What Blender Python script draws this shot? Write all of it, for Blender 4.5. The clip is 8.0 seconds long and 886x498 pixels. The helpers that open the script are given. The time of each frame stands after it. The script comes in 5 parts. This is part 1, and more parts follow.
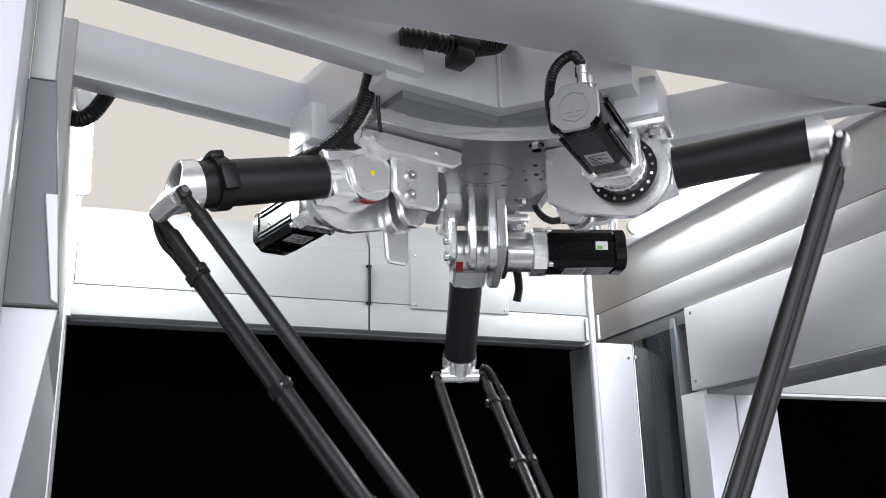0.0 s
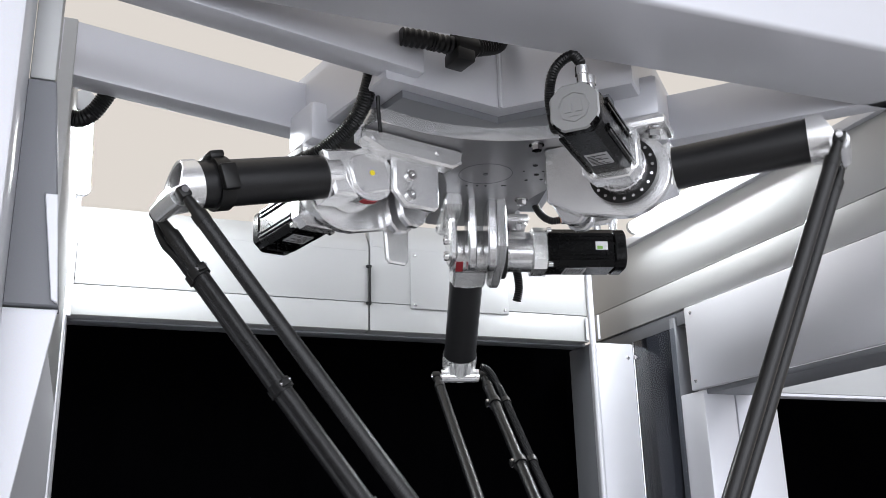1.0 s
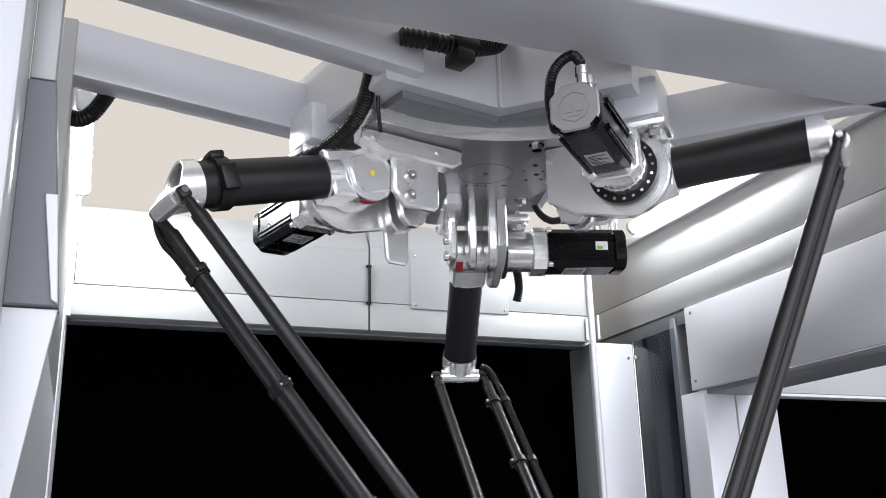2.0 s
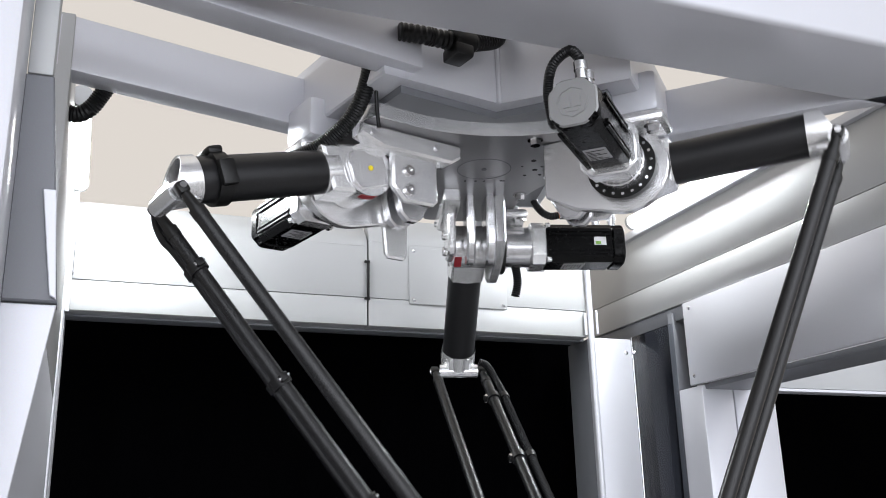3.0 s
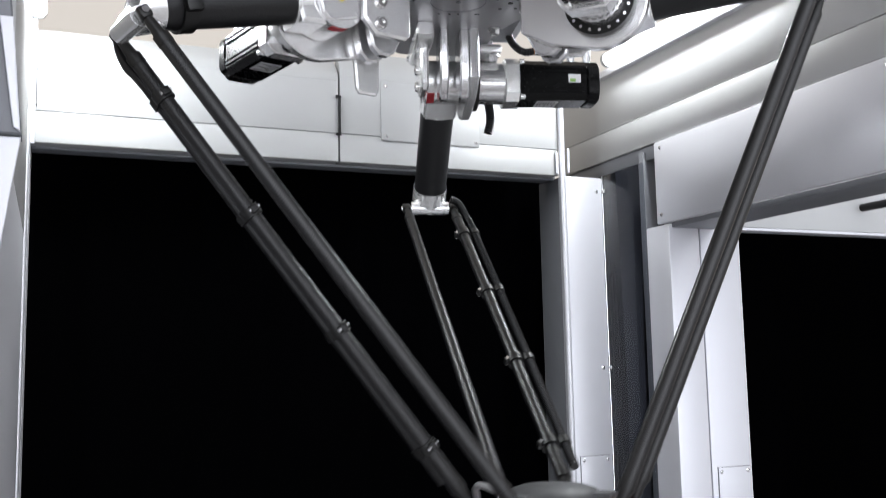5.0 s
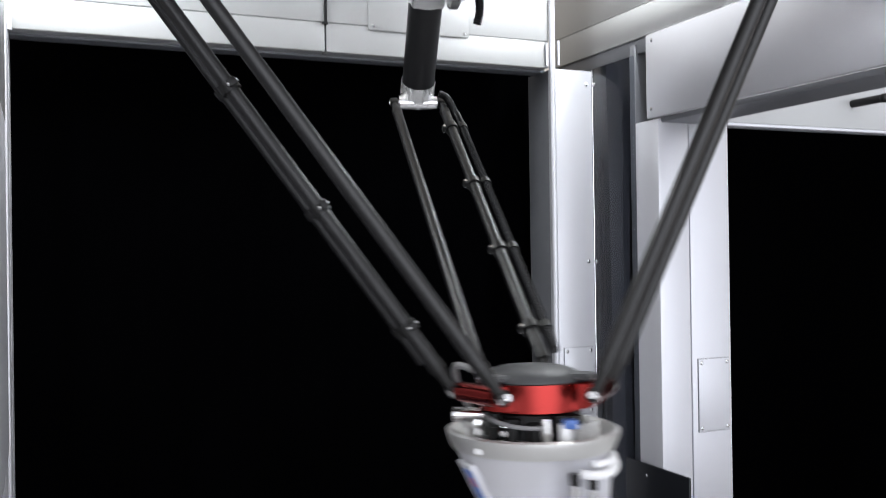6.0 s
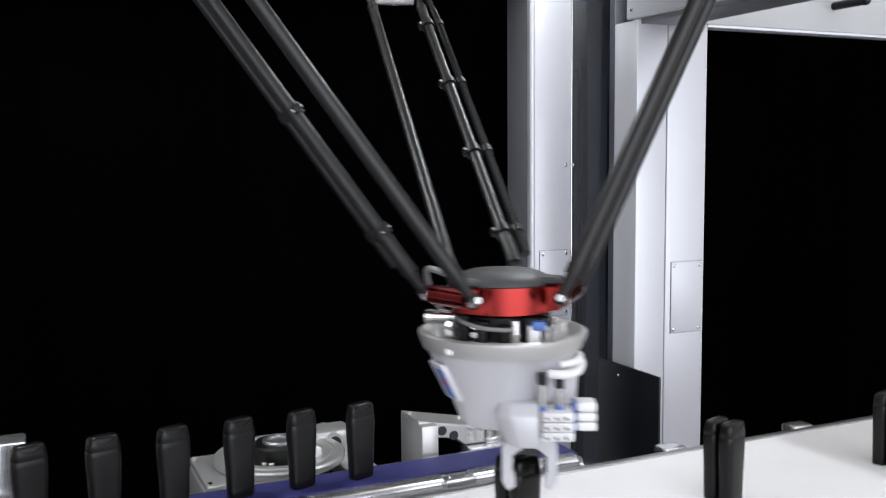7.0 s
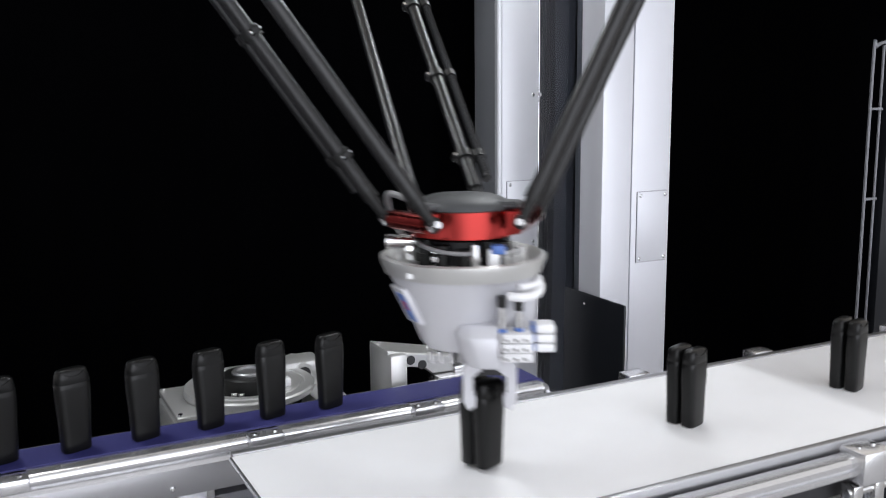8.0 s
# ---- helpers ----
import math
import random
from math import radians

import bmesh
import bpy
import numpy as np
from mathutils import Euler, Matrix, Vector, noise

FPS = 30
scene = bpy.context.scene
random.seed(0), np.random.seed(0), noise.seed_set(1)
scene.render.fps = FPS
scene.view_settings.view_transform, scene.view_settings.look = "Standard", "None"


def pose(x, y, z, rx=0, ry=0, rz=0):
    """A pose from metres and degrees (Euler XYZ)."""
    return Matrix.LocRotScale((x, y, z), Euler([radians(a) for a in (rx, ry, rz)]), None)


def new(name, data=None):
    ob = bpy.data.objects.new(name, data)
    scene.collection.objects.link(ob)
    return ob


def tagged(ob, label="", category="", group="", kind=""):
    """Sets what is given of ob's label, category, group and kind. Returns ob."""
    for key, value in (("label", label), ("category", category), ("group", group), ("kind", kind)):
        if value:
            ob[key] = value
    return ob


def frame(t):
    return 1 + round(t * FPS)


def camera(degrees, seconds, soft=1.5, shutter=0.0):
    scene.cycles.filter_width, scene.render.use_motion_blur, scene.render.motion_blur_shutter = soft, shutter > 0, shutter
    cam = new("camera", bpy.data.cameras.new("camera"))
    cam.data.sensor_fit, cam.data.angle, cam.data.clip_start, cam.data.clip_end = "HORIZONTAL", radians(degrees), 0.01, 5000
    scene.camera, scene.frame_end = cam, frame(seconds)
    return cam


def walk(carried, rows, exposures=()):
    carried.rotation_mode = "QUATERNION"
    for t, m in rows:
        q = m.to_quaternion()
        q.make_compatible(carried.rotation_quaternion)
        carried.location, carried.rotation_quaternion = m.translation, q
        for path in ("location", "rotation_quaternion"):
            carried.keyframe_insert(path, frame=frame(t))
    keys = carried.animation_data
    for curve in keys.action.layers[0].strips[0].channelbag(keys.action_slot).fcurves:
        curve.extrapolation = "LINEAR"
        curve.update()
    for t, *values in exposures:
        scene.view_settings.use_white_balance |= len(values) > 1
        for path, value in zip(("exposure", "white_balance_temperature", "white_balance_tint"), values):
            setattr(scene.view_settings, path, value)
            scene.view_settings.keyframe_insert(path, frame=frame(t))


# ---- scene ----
# The camera stands on a tripod at 1.65 m and tilts down from the robot's head to the belts.
H = 1.65
cam = camera(50.6, 8.0, soft=0.65, shutter=0.45)
TILT = ((0.0, 107.03, 1.41, -20.72), (1.0, 107.03, 1.41, -20.72), (2.0, 107.03, 1.41, -20.72), (2.6, 107.0, 1.43, -20.73),
        (3.0, 106.74, 1.46, -20.80), (3.5, 105.08, 1.42, -20.90), (4.0, 102.50, 1.34, -21.22), (4.5, 99.76, 1.26, -22.04),
        (4.7, 98.61, 1.22, -22.30), (5.8, 91.52, 0.92, -23.30), (6.0, 90.24, 0.82, -23.41), (6.5, 87.13, 0.66, -23.96),
        (7.0, 84.30, 0.55, -24.83), (7.5, 82.03, 0.58, -26.09), (7.8, 80.90, 0.58, -26.62), (8.0, 80.06, 0.60, -26.84))
walk(cam, [(t, pose(0, 0, H, rx, ry, rz)) for t, rx, ry, rz in TILT])

# ---- light: the bright hall behind the tripod, its cream far side, and the two tube lamps of the cell ----
world = bpy.data.worlds.new("hall_light")
scene.world = world
world.use_nodes = True
bg = world.node_tree.nodes["Background"]
wn = world.node_tree
bg.inputs["Strength"].default_value = 1.0
w_geo = wn.nodes.new("ShaderNodeTexCoord")
w_sep = wn.nodes.new("ShaderNodeSeparateXYZ")
w_ramp = wn.nodes.new("ShaderNodeValToRGB")
w_ramp.color_ramp.elements.new(0.12)
w_ramp.color_ramp.elements.new(0.28)
for w_el, (w_at, w_col) in zip(w_ramp.color_ramp.elements, ((0.02, (3.6, 3.7, 4.0, 1)), (0.12, (1.42, 1.46, 1.60, 1)),
                                                            (0.28, (0.76, 0.75, 0.76, 1)), (0.52, (0.74, 0.69, 0.64, 1)))):
    w_el.position, w_el.color = w_at, w_col
w_map = wn.nodes.new("ShaderNodeMapRange")
w_map.inputs["From Min"].default_value, w_map.inputs["From Max"].default_value = -1, 1
wn.links.new(w_geo.outputs["Generated"], w_sep.inputs["Vector"])
wn.links.new(w_sep.outputs["Y"], w_map.inputs["Value"])
wn.links.new(w_map.outputs["Result"], w_ramp.inputs["Fac"])
wn.links.new(w_ramp.outputs["Color"], bg.inputs["Color"])
scene.view_settings.exposure = 0.0
LAMP_POWER = 15.0
TUBE_GLOW = 8.0


# ---- materials ----
def material(name, colour, rough=0.5, metal=0.0, grain=0.0, grain_scale=60.0, stain=0.12, stain_scale=3.0, bump=0.0,
             stretch=(1, 1, 1), coat=0.0, spec=0.5, rough_var=0.1):
    m = bpy.data.materials.new(name)
    m.use_nodes = True
    nt = m.node_tree
    b = nt.nodes["Principled BSDF"]
    b.inputs["Metallic"].default_value = metal
    b.inputs["Coat Weight"].default_value = coat
    b.inputs["Specular IOR Level"].default_value = spec
    tc = nt.nodes.new("ShaderNodeTexCoord")
    mp = nt.nodes.new("ShaderNodeMapping")
    mp.inputs["Scale"].default_value = stretch
    nt.links.new(tc.outputs["Object"], mp.inputs["Vector"])
    big = nt.nodes.new("ShaderNodeTexNoise")
    big.inputs["Scale"].default_value = stain_scale
    big.inputs["Detail"].default_value = 5
    nt.links.new(tc.outputs["Object"], big.inputs["Vector"])
    fine = nt.nodes.new("ShaderNodeTexNoise")
    fine.inputs["Scale"].default_value = grain_scale
    fine.inputs["Detail"].default_value = 3
    nt.links.new(mp.outputs["Vector"], fine.inputs["Vector"])
    dark = tuple(c * (1 - stain) for c in colour)
    light = tuple(min(1, c * (1 + stain * 0.6)) for c in colour)
    ramp = nt.nodes.new("ShaderNodeMix")
    ramp.data_type = "RGBA"
    ramp.inputs[6].default_value = (*dark, 1)
    ramp.inputs[7].default_value = (*light, 1)
    nt.links.new(big.outputs["Fac"], ramp.inputs[0])
    mix = nt.nodes.new("ShaderNodeMix")
    mix.data_type, mix.blend_type = "RGBA", "MULTIPLY"
    mix.inputs[0].default_value = grain
    nt.links.new(ramp.outputs[2], mix.inputs[6])
    nt.links.new(fine.outputs["Color"], mix.inputs[7])
    nt.links.new(mix.outputs[2], b.inputs["Base Color"])
    rr = nt.nodes.new("ShaderNodeMapRange")
    rr.inputs["To Min"].default_value = max(0.02, rough - rough_var)
    rr.inputs["To Max"].default_value = min(1, rough + rough_var)
    nt.links.new(fine.outputs["Fac"], rr.inputs["Value"])
    nt.links.new(rr.outputs["Result"], b.inputs["Roughness"])
    if bump:
        bp = nt.nodes.new("ShaderNodeBump")
        bp.inputs["Strength"].default_value = bump
        bp.inputs["Distance"].default_value = 0.002
        nt.links.new(fine.outputs["Fac"], bp.inputs["Height"])
        nt.links.new(bp.outputs["Normal"], b.inputs["Normal"])
    return m


def weave_material(name, colour, rough):
    m = material(name, colour, rough, stain=0.3, spec=0.36, grain=0.3, grain_scale=250, bump=0.15)
    nt = m.node_tree
    b = nt.nodes["Principled BSDF"]
    tc = nt.nodes.new("ShaderNodeTexCoord")
    ch = nt.nodes.new("ShaderNodeTexWave")
    ch.inputs["Scale"].default_value = 130
    ch.inputs["Distortion"].default_value = 1.6
    ch.bands_direction = "DIAGONAL"
    nt.links.new(tc.outputs["Object"], ch.inputs["Vector"])
    mr = nt.nodes.new("ShaderNodeMapRange")
    b.inputs["Specular IOR Level"].default_value = 0.36
    mr.inputs["To Min"].default_value = rough - 0.07
    mr.inputs["To Max"].default_value = rough + 0.07
    nt.links.new(ch.outputs["Fac"], mr.inputs["Value"])
    nt.links.new(mr.outputs["Result"], b.inputs["Roughness"])
    return m


def glow_material(name, colour, strength):
    m = bpy.data.materials.new(name)
    m.use_nodes = True
    b = m.node_tree.nodes["Principled BSDF"]
    b.inputs["Base Color"].default_value = (*colour, 1)
    b.inputs["Emission Color"].default_value = (*colour, 1)
    b.inputs["Emission Strength"].default_value = strength
    return m


def glass_material(name, tint, rough=0.03):
    m = bpy.data.materials.new(name)
    m.use_nodes = True
    b = m.node_tree.nodes["Principled BSDF"]
    b.inputs["Base Color"].default_value = (*tint, 1)
    b.inputs["Transmission Weight"].default_value = 1.0
    b.inputs["Roughness"].default_value = rough
    b.inputs["IOR"].default_value = 1.2
    return m


PAINT = material("painted_frame_silver", (0.58, 0.585, 0.62), 0.38, 0.25, grain=0.10, grain_scale=420, bump=0.06, stain=0.06)
# grey paint, also a darker PAINT copy holding shade on jambs and soffits
PAINT_GREY_SHADE = material("grey_parts_and_shaded_paint", (0.16, 0.165, 0.18), 0.5, 0.1, grain=0.12, grain_scale=400, bump=0.06, stain=0.08)
SHEET = material("brushed_sheet_steel", (0.42, 0.425, 0.425), 0.50, 0.2, grain=0.10, grain_scale=90, stretch=(1, 1, 14), stain=0.05)
STEEL = material("machined_aluminium", (0.74, 0.74, 0.75), 0.23, 0.88, grain=0.03, grain_scale=90, stretch=(1, 6, 6), stain=0.04, rough_var=0.03)
PLATE = material("satin_base_plate", (0.36, 0.36, 0.37), 0.36, 0.85, grain=0.06, grain_scale=120, stain=0.08, rough_var=0.05)
CAST = material("bright_cast_aluminium", (0.86, 0.86, 0.86), 0.25, 0.75, grain=0.0, stain=0.04, rough_var=0.04)
CHROME = material("polished_steel", (0.75, 0.75, 0.75), 0.14, 1.0, stain=0.05, rough_var=0.05)
CARBON = weave_material("carbon_fibre_tube", (0.013, 0.013, 0.014), 0.36)
ROD = weave_material("carbon_fibre_rod", (0.012, 0.012, 0.0125), 0.34)
BLACK = material("black_plastic", (0.007, 0.007, 0.007), 0.40, spec=0.35, stain=0.3, grain=0.2, grain_scale=200)
RUBBER = material("black_hose_rubber", (0.006, 0.006, 0.0065), 0.34, stain=0.3, spec=0.3, rough_var=0.04)
MOTOR = material("black_motor_enamel", (0.003, 0.003, 0.0033), 0.25, spec=0.12, stain=0.3, grain_scale=150)
MOTOR_CAP = material("grey_motor_cap", (0.30, 0.30, 0.30), 0.45, 0.4, grain=0.25, grain_scale=600, bump=0.25)
RED = material("red_anodised_aluminium", (0.27, 0.030, 0.027), 0.19, 1.0, grain=0.03, grain_scale=120, stretch=(1, 1, 20), stain=0.06, rough_var=0.03)
REDMARK = material("red_tape", (0.35, 0.02, 0.03), 0.5)
YELLOW = material("yellow_paint", (0.85, 0.70, 0.03), 0.5)
WHITE = material("white_plastic", (0.78, 0.78, 0.79), 0.35, stain=0.05)
HOUSING = material("silver_grey_housing", (0.56, 0.56, 0.59), 0.34, 0.2, stain=0.05, grain=0.06, grain_scale=300)
DOME = material("dark_grey_rubber_dome", (0.045, 0.047, 0.05), 0.5, stain=0.25)
BLUEBELT = material("blue_belt", (0.030, 0.030, 0.16), 0.55, stain=0.18, stain_scale=8, grain=0.35, grain_scale=500, bump=0.3)
WHITEBELT = material("white_belt", (0.86, 0.86, 0.87), 0.42, stain=0.07, stain_scale=5, grain=0.05, grain_scale=300)
BOTTLE = material("matt_black_bottle", (0.0055, 0.0055, 0.0055), 0.31, stain=0.2, stain_scale=12, grain=0.15, grain_scale=90, spec=0.26, rough_var=0.04)
BACKDROP = material("black_backdrop", (0.0007, 0.0007, 0.0009), 0.95, stain=0.4, spec=0.0)
GUARD = material("black_guard_sheet", (0.0065, 0.0075, 0.010), 0.42, stain=0.2, stain_scale=5, spec=0.3, rough_var=0.02)
CEILING = material("cream_ceiling", (0.80, 0.755, 0.69), 0.8, stain=0.05)
FLOORMAT = material("pale_bounce_floor", (0.46, 0.46, 0.47), 0.45, stain=0.2, stain_scale=2)
LABEL = material("silver_label", (0.45, 0.45, 0.46), 0.45, stain=0.1)
PRINT = material("label_print", (0.06, 0.06, 0.06), 0.6)
BLUE = material("blue_fitting", (0.07, 0.15, 0.42), 0.4)
GREEN = material("green_mark", (0.25, 0.5, 0.10), 0.5)
COPPER = material("copper_ferrule", (0.45, 0.20, 0.10), 0.35, 0.8)
SMOKE = material("smoke_grey_sheet", (0.085, 0.090, 0.110), 0.45, stain=0.2, stain_scale=4)
SEAL = material("grey_rubber_seal", (0.13, 0.13, 0.14), 0.5, stain=0.1)
RIM = material("satin_turned_aluminium", (0.60, 0.60, 0.59), 0.36, 0.7, stain=0.06, rough_var=0.04)
HOSE_GREY = material("grey_pneumatic_hose", (0.20, 0.20, 0.205), 0.4, stain=0.1)
CORE = material("dark_parts_and_hole_shade", (0.02, 0.02, 0.022), 0.6)
TUBE = glow_material("lamp_tube_light", (0.93, 0.97, 1.0), TUBE_GLOW)
GLASS = glass_material("smoked_glass", (0.30, 0.32, 0.36), 0.0)


# ---- mesh helpers ----
def finish(bm, angle=35):
    bmesh.ops.recalc_face_normals(bm, faces=bm.faces)
    for f in bm.faces:
        f.smooth = True
    for e in bm.edges:
        if len(e.link_faces) == 2 and e.calc_face_angle(0) > radians(angle):
            e.smooth = False
    return bm


def mesh_of(name, bm, mat, angle=35):
    finish(bm, angle)
    me = bpy.data.meshes.new(name)
    bm.to_mesh(me)
    bm.free()
    mats = mat if isinstance(mat, (list, tuple)) else [mat]
    for x in mats:
        me.materials.append(x)
    return me


def part(name, bm, mat, parent, label="", m=None, angle=35):
    ob = new(name, mesh_of(name, bm, mat, angle))
    ob.parent = parent
    if m is not None:
        ob.matrix_basis = m
    if label:
        ob["label"] = label
    return ob


def thing(name, m, label, category, group="", kind=""):
    ob = new(name)
    ob.empty_display_size = 0.05
    ob.matrix_basis = m
    return tagged(ob, label, category, group, kind)


def solid(name, bm, mat, label="", category="", group="", kind="", m=None, angle=35):
    ob = new(name, mesh_of(name, bm, mat, angle))
    if m is not None:
        ob.matrix_basis = m
    return tagged(ob, label, category, group, kind)


def box(bm, lo, hi, bevel=0.0, m=None, index=0, seg=2):
    c = [(a + b) / 2 for a, b in zip(lo, hi)]
    s = [abs(b - a) for a, b in zip(lo, hi)]
    t = Matrix.Translation(c) @ Matrix.Diagonal((*s, 1))
    if m is not None:
        t = m @ t
    r = bmesh.ops.create_cube(bm, size=1, matrix=t)
    faces = list({f for v in r["verts"] for f in v.link_faces})
    for f in faces:
        f.material_index = index
    if bevel:
        edges = list({e for v in r["verts"] for e in v.link_edges})
        bv = bmesh.ops.bevel(bm, geom=edges, offset=min(bevel, min(s) * 0.45), segments=seg, profile=0.5, affect="EDGES")
        for f in bv["faces"]:
            f.material_index = index
    return bm


def cyl(bm, a, b, r1, r2=None, seg=24, index=0):
    a, b = Vector(a), Vector(b)
    d = b - a
    m = Matrix.Translation((a + b) / 2) @ d.to_track_quat("Z", "Y").to_matrix().to_4x4()
    r = bmesh.ops.create_cone(bm, cap_ends=True, segments=seg, radius1=r1, radius2=r1 if r2 is None else r2, depth=d.length, matrix=m)
    for f in {f for v in r["verts"] for f in v.link_faces}:
        f.material_index = index
    return bm


def ball(bm, c, r, seg=14, scale=(1, 1, 1), index=0):
    m = Matrix.Translation(c) @ Matrix.Diagonal((*scale, 1))
    q = bmesh.ops.create_uvsphere(bm, u_segments=seg, v_segments=max(6, seg // 2), radius=r, matrix=m)
    for f in {f for v in q["verts"] for f in v.link_faces}:
        f.material_index = index
    return bm


def prism(bm, pts, lo, hi, m=None, index=0, bevel=0.0):
    """A plate: the outline pts in the x-y plane, from z lo to z hi, then placed by m."""
    m = m or Matrix()
    bot = [bm.verts.new(m @ Vector((x, y, lo))) for x, y in pts]
    top = [bm.verts.new(m @ Vector((x, y, hi))) for x, y in pts]
    n = len(pts)
    fs = [bm.faces.new(bot[::-1]), bm.faces.new(top)]
    caps = list(fs)
    for i in range(n):
        fs.append(bm.faces.new((bot[i], bot[(i + 1) % n], top[(i + 1) % n], top[i])))
    for f in fs:
        f.material_index = index
    if bevel:
        edges = list({e for f in caps for e in f.edges})
        bv = bmesh.ops.bevel(bm, geom=edges, offset=bevel, segments=1, profile=0.5, affect="EDGES")
        for f in bv["faces"]:
            f.material_index = index
    return bm


def lathe(bm, profile, seg=32, m=None, index=0):
    """Turns a list of (radius, height) round the z axis."""
    m = m or Matrix()
    rings = []
    for r, z in profile:
        if r < 1e-6:
            rings.append([bm.verts.new(m @ Vector((0, 0, z)))])
        else:
            rings.append([bm.verts.new(m @ Vector((r * math.cos(2 * math.pi * i / seg), r * math.sin(2 * math.pi * i / seg), z))) for i in range(seg)])
    for a, b in zip(rings, rings[1:]):
        for i in range(seg):
            j = (i + 1) % seg
            if len(a) == 1 and len(b) == 1:
                continue
            if len(a) == 1:
                f = bm.faces.new((a[0], b[j], b[i]))
            elif len(b) == 1:
                f = bm.faces.new((a[i], a[j], b[0]))
            else:
                f = bm.faces.new((a[i], a[j], b[j], b[i]))
            f.material_index = index
    return bm


def smooth_path(pts, steps=8):
    pts = [Vector(p) for p in pts]
    out = []
    for i in range(len(pts) - 1):
        p0, p1, p2, p3 = pts[max(i - 1, 0)], pts[i], pts[i + 1], pts[min(i + 2, len(pts) - 1)]
        for k in range(steps):
            t = k / steps
            out.append(0.5 * ((2 * p1) + (p2 - p0) * t + (2 * p0 - 5 * p1 + 4 * p2 - p3) * t * t + (3 * p1 - p0 - 3 * p2 + p3) * t ** 3))
    out.append(pts[-1])
    return out


def hose(bm, pts, r, seg=10, ribs=0.0, pitch=0.006, steps=8, index=0):
    """A round cable along pts; with ribs, a corrugated one."""
    line = smooth_path(pts, steps)
    if ribs:
        fine, acc = [line[0]], 0.0
        for a, b in zip(line, line[1:]):
            n = max(1, int((b - a).length / (pitch / 2)))
            fine += [a.lerp(b, (k + 1) / n) for k in range(n)]
        line = fine
    up, rings = Vector((0.3, 0.2, 1)).normalized(), []
    for i, p in enumerate(line):
        d = (line[min(i + 1, len(line) - 1)] - line[max(i - 1, 0)]).normalized()
        x = up.cross(d)
        if x.length < 1e-3:
            x = Vector((1, 0, 0)).cross(d)
        x.normalize()
        y = d.cross(x)
        rad = r + (ribs if i % 2 else -ribs)
        rings.append([bm.verts.new(p + rad * (x * math.cos(2 * math.pi * k / seg) + y * math.sin(2 * math.pi * k / seg))) for k in range(seg)])
    for a, b in zip(rings, rings[1:]):
        for k in range(seg):
            bm.faces.new((a[k], a[(k + 1) % seg], b[(k + 1) % seg], b[k])).material_index = index
    bm.faces.new(rings[0][::-1]).material_index = index
    bm.faces.new(rings[-1]).material_index = index
    return bm


def bolt(bm, c, axis, r=0.008, h=0.007, index=0):
    c, axis = Vector(c), Vector(axis).normalized()
    cyl(bm, c, c + axis * h * 0.25, r * 1.35, seg=16, index=index)
    cyl(bm, c + axis * h * 0.25, c + axis * h, r, r * 0.92, seg=6, index=index)


def rivet(name, parent, c, axis, r=0.006):
    bm = bmesh.new()
    c, axis = Vector(c), Vector(axis).normalized()
    cyl(bm, c, c + axis * 0.002, r, r * 0.95, seg=12)
    cyl(bm, c + axis * 0.002, c + axis * 0.0045, r * 0.95, r * 0.35, seg=12)
    return part(name, bm, CHROME, parent)


# ---- the hall and the cell ----
XL, XR, YB, Y2 = -0.06, 1.504, 2.342, 2.03        # left wall, right wall, back wall, outfeed wall


def hall():
    # unseen floor, kept pale so that it bounces light onto undersides
    bm = bmesh.new()
    box(bm, (-6, -5, -0.1), (8, 6, 0))
    solid("floor", bm, FLOORMAT, "unseen light grey factory floor, pale to bounce light up", "floor", kind="structure")
    # black backdrop sheets in soft folds, added so that the openings read dark
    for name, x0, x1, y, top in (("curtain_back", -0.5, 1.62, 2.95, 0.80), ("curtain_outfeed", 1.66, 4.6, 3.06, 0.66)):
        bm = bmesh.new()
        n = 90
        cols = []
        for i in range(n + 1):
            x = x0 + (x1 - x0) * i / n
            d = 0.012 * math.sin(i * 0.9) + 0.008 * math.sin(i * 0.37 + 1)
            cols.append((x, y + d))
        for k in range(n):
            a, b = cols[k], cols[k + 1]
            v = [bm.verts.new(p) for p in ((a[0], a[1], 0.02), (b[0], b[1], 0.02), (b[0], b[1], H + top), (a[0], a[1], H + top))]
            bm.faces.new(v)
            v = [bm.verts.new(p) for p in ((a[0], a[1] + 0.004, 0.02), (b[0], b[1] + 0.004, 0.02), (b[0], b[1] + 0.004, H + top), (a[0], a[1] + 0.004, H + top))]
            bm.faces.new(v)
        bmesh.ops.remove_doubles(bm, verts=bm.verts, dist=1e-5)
        solid(name, bm, BACKDROP, "black backdrop that keeps the opening dark", "curtain", kind="structure")


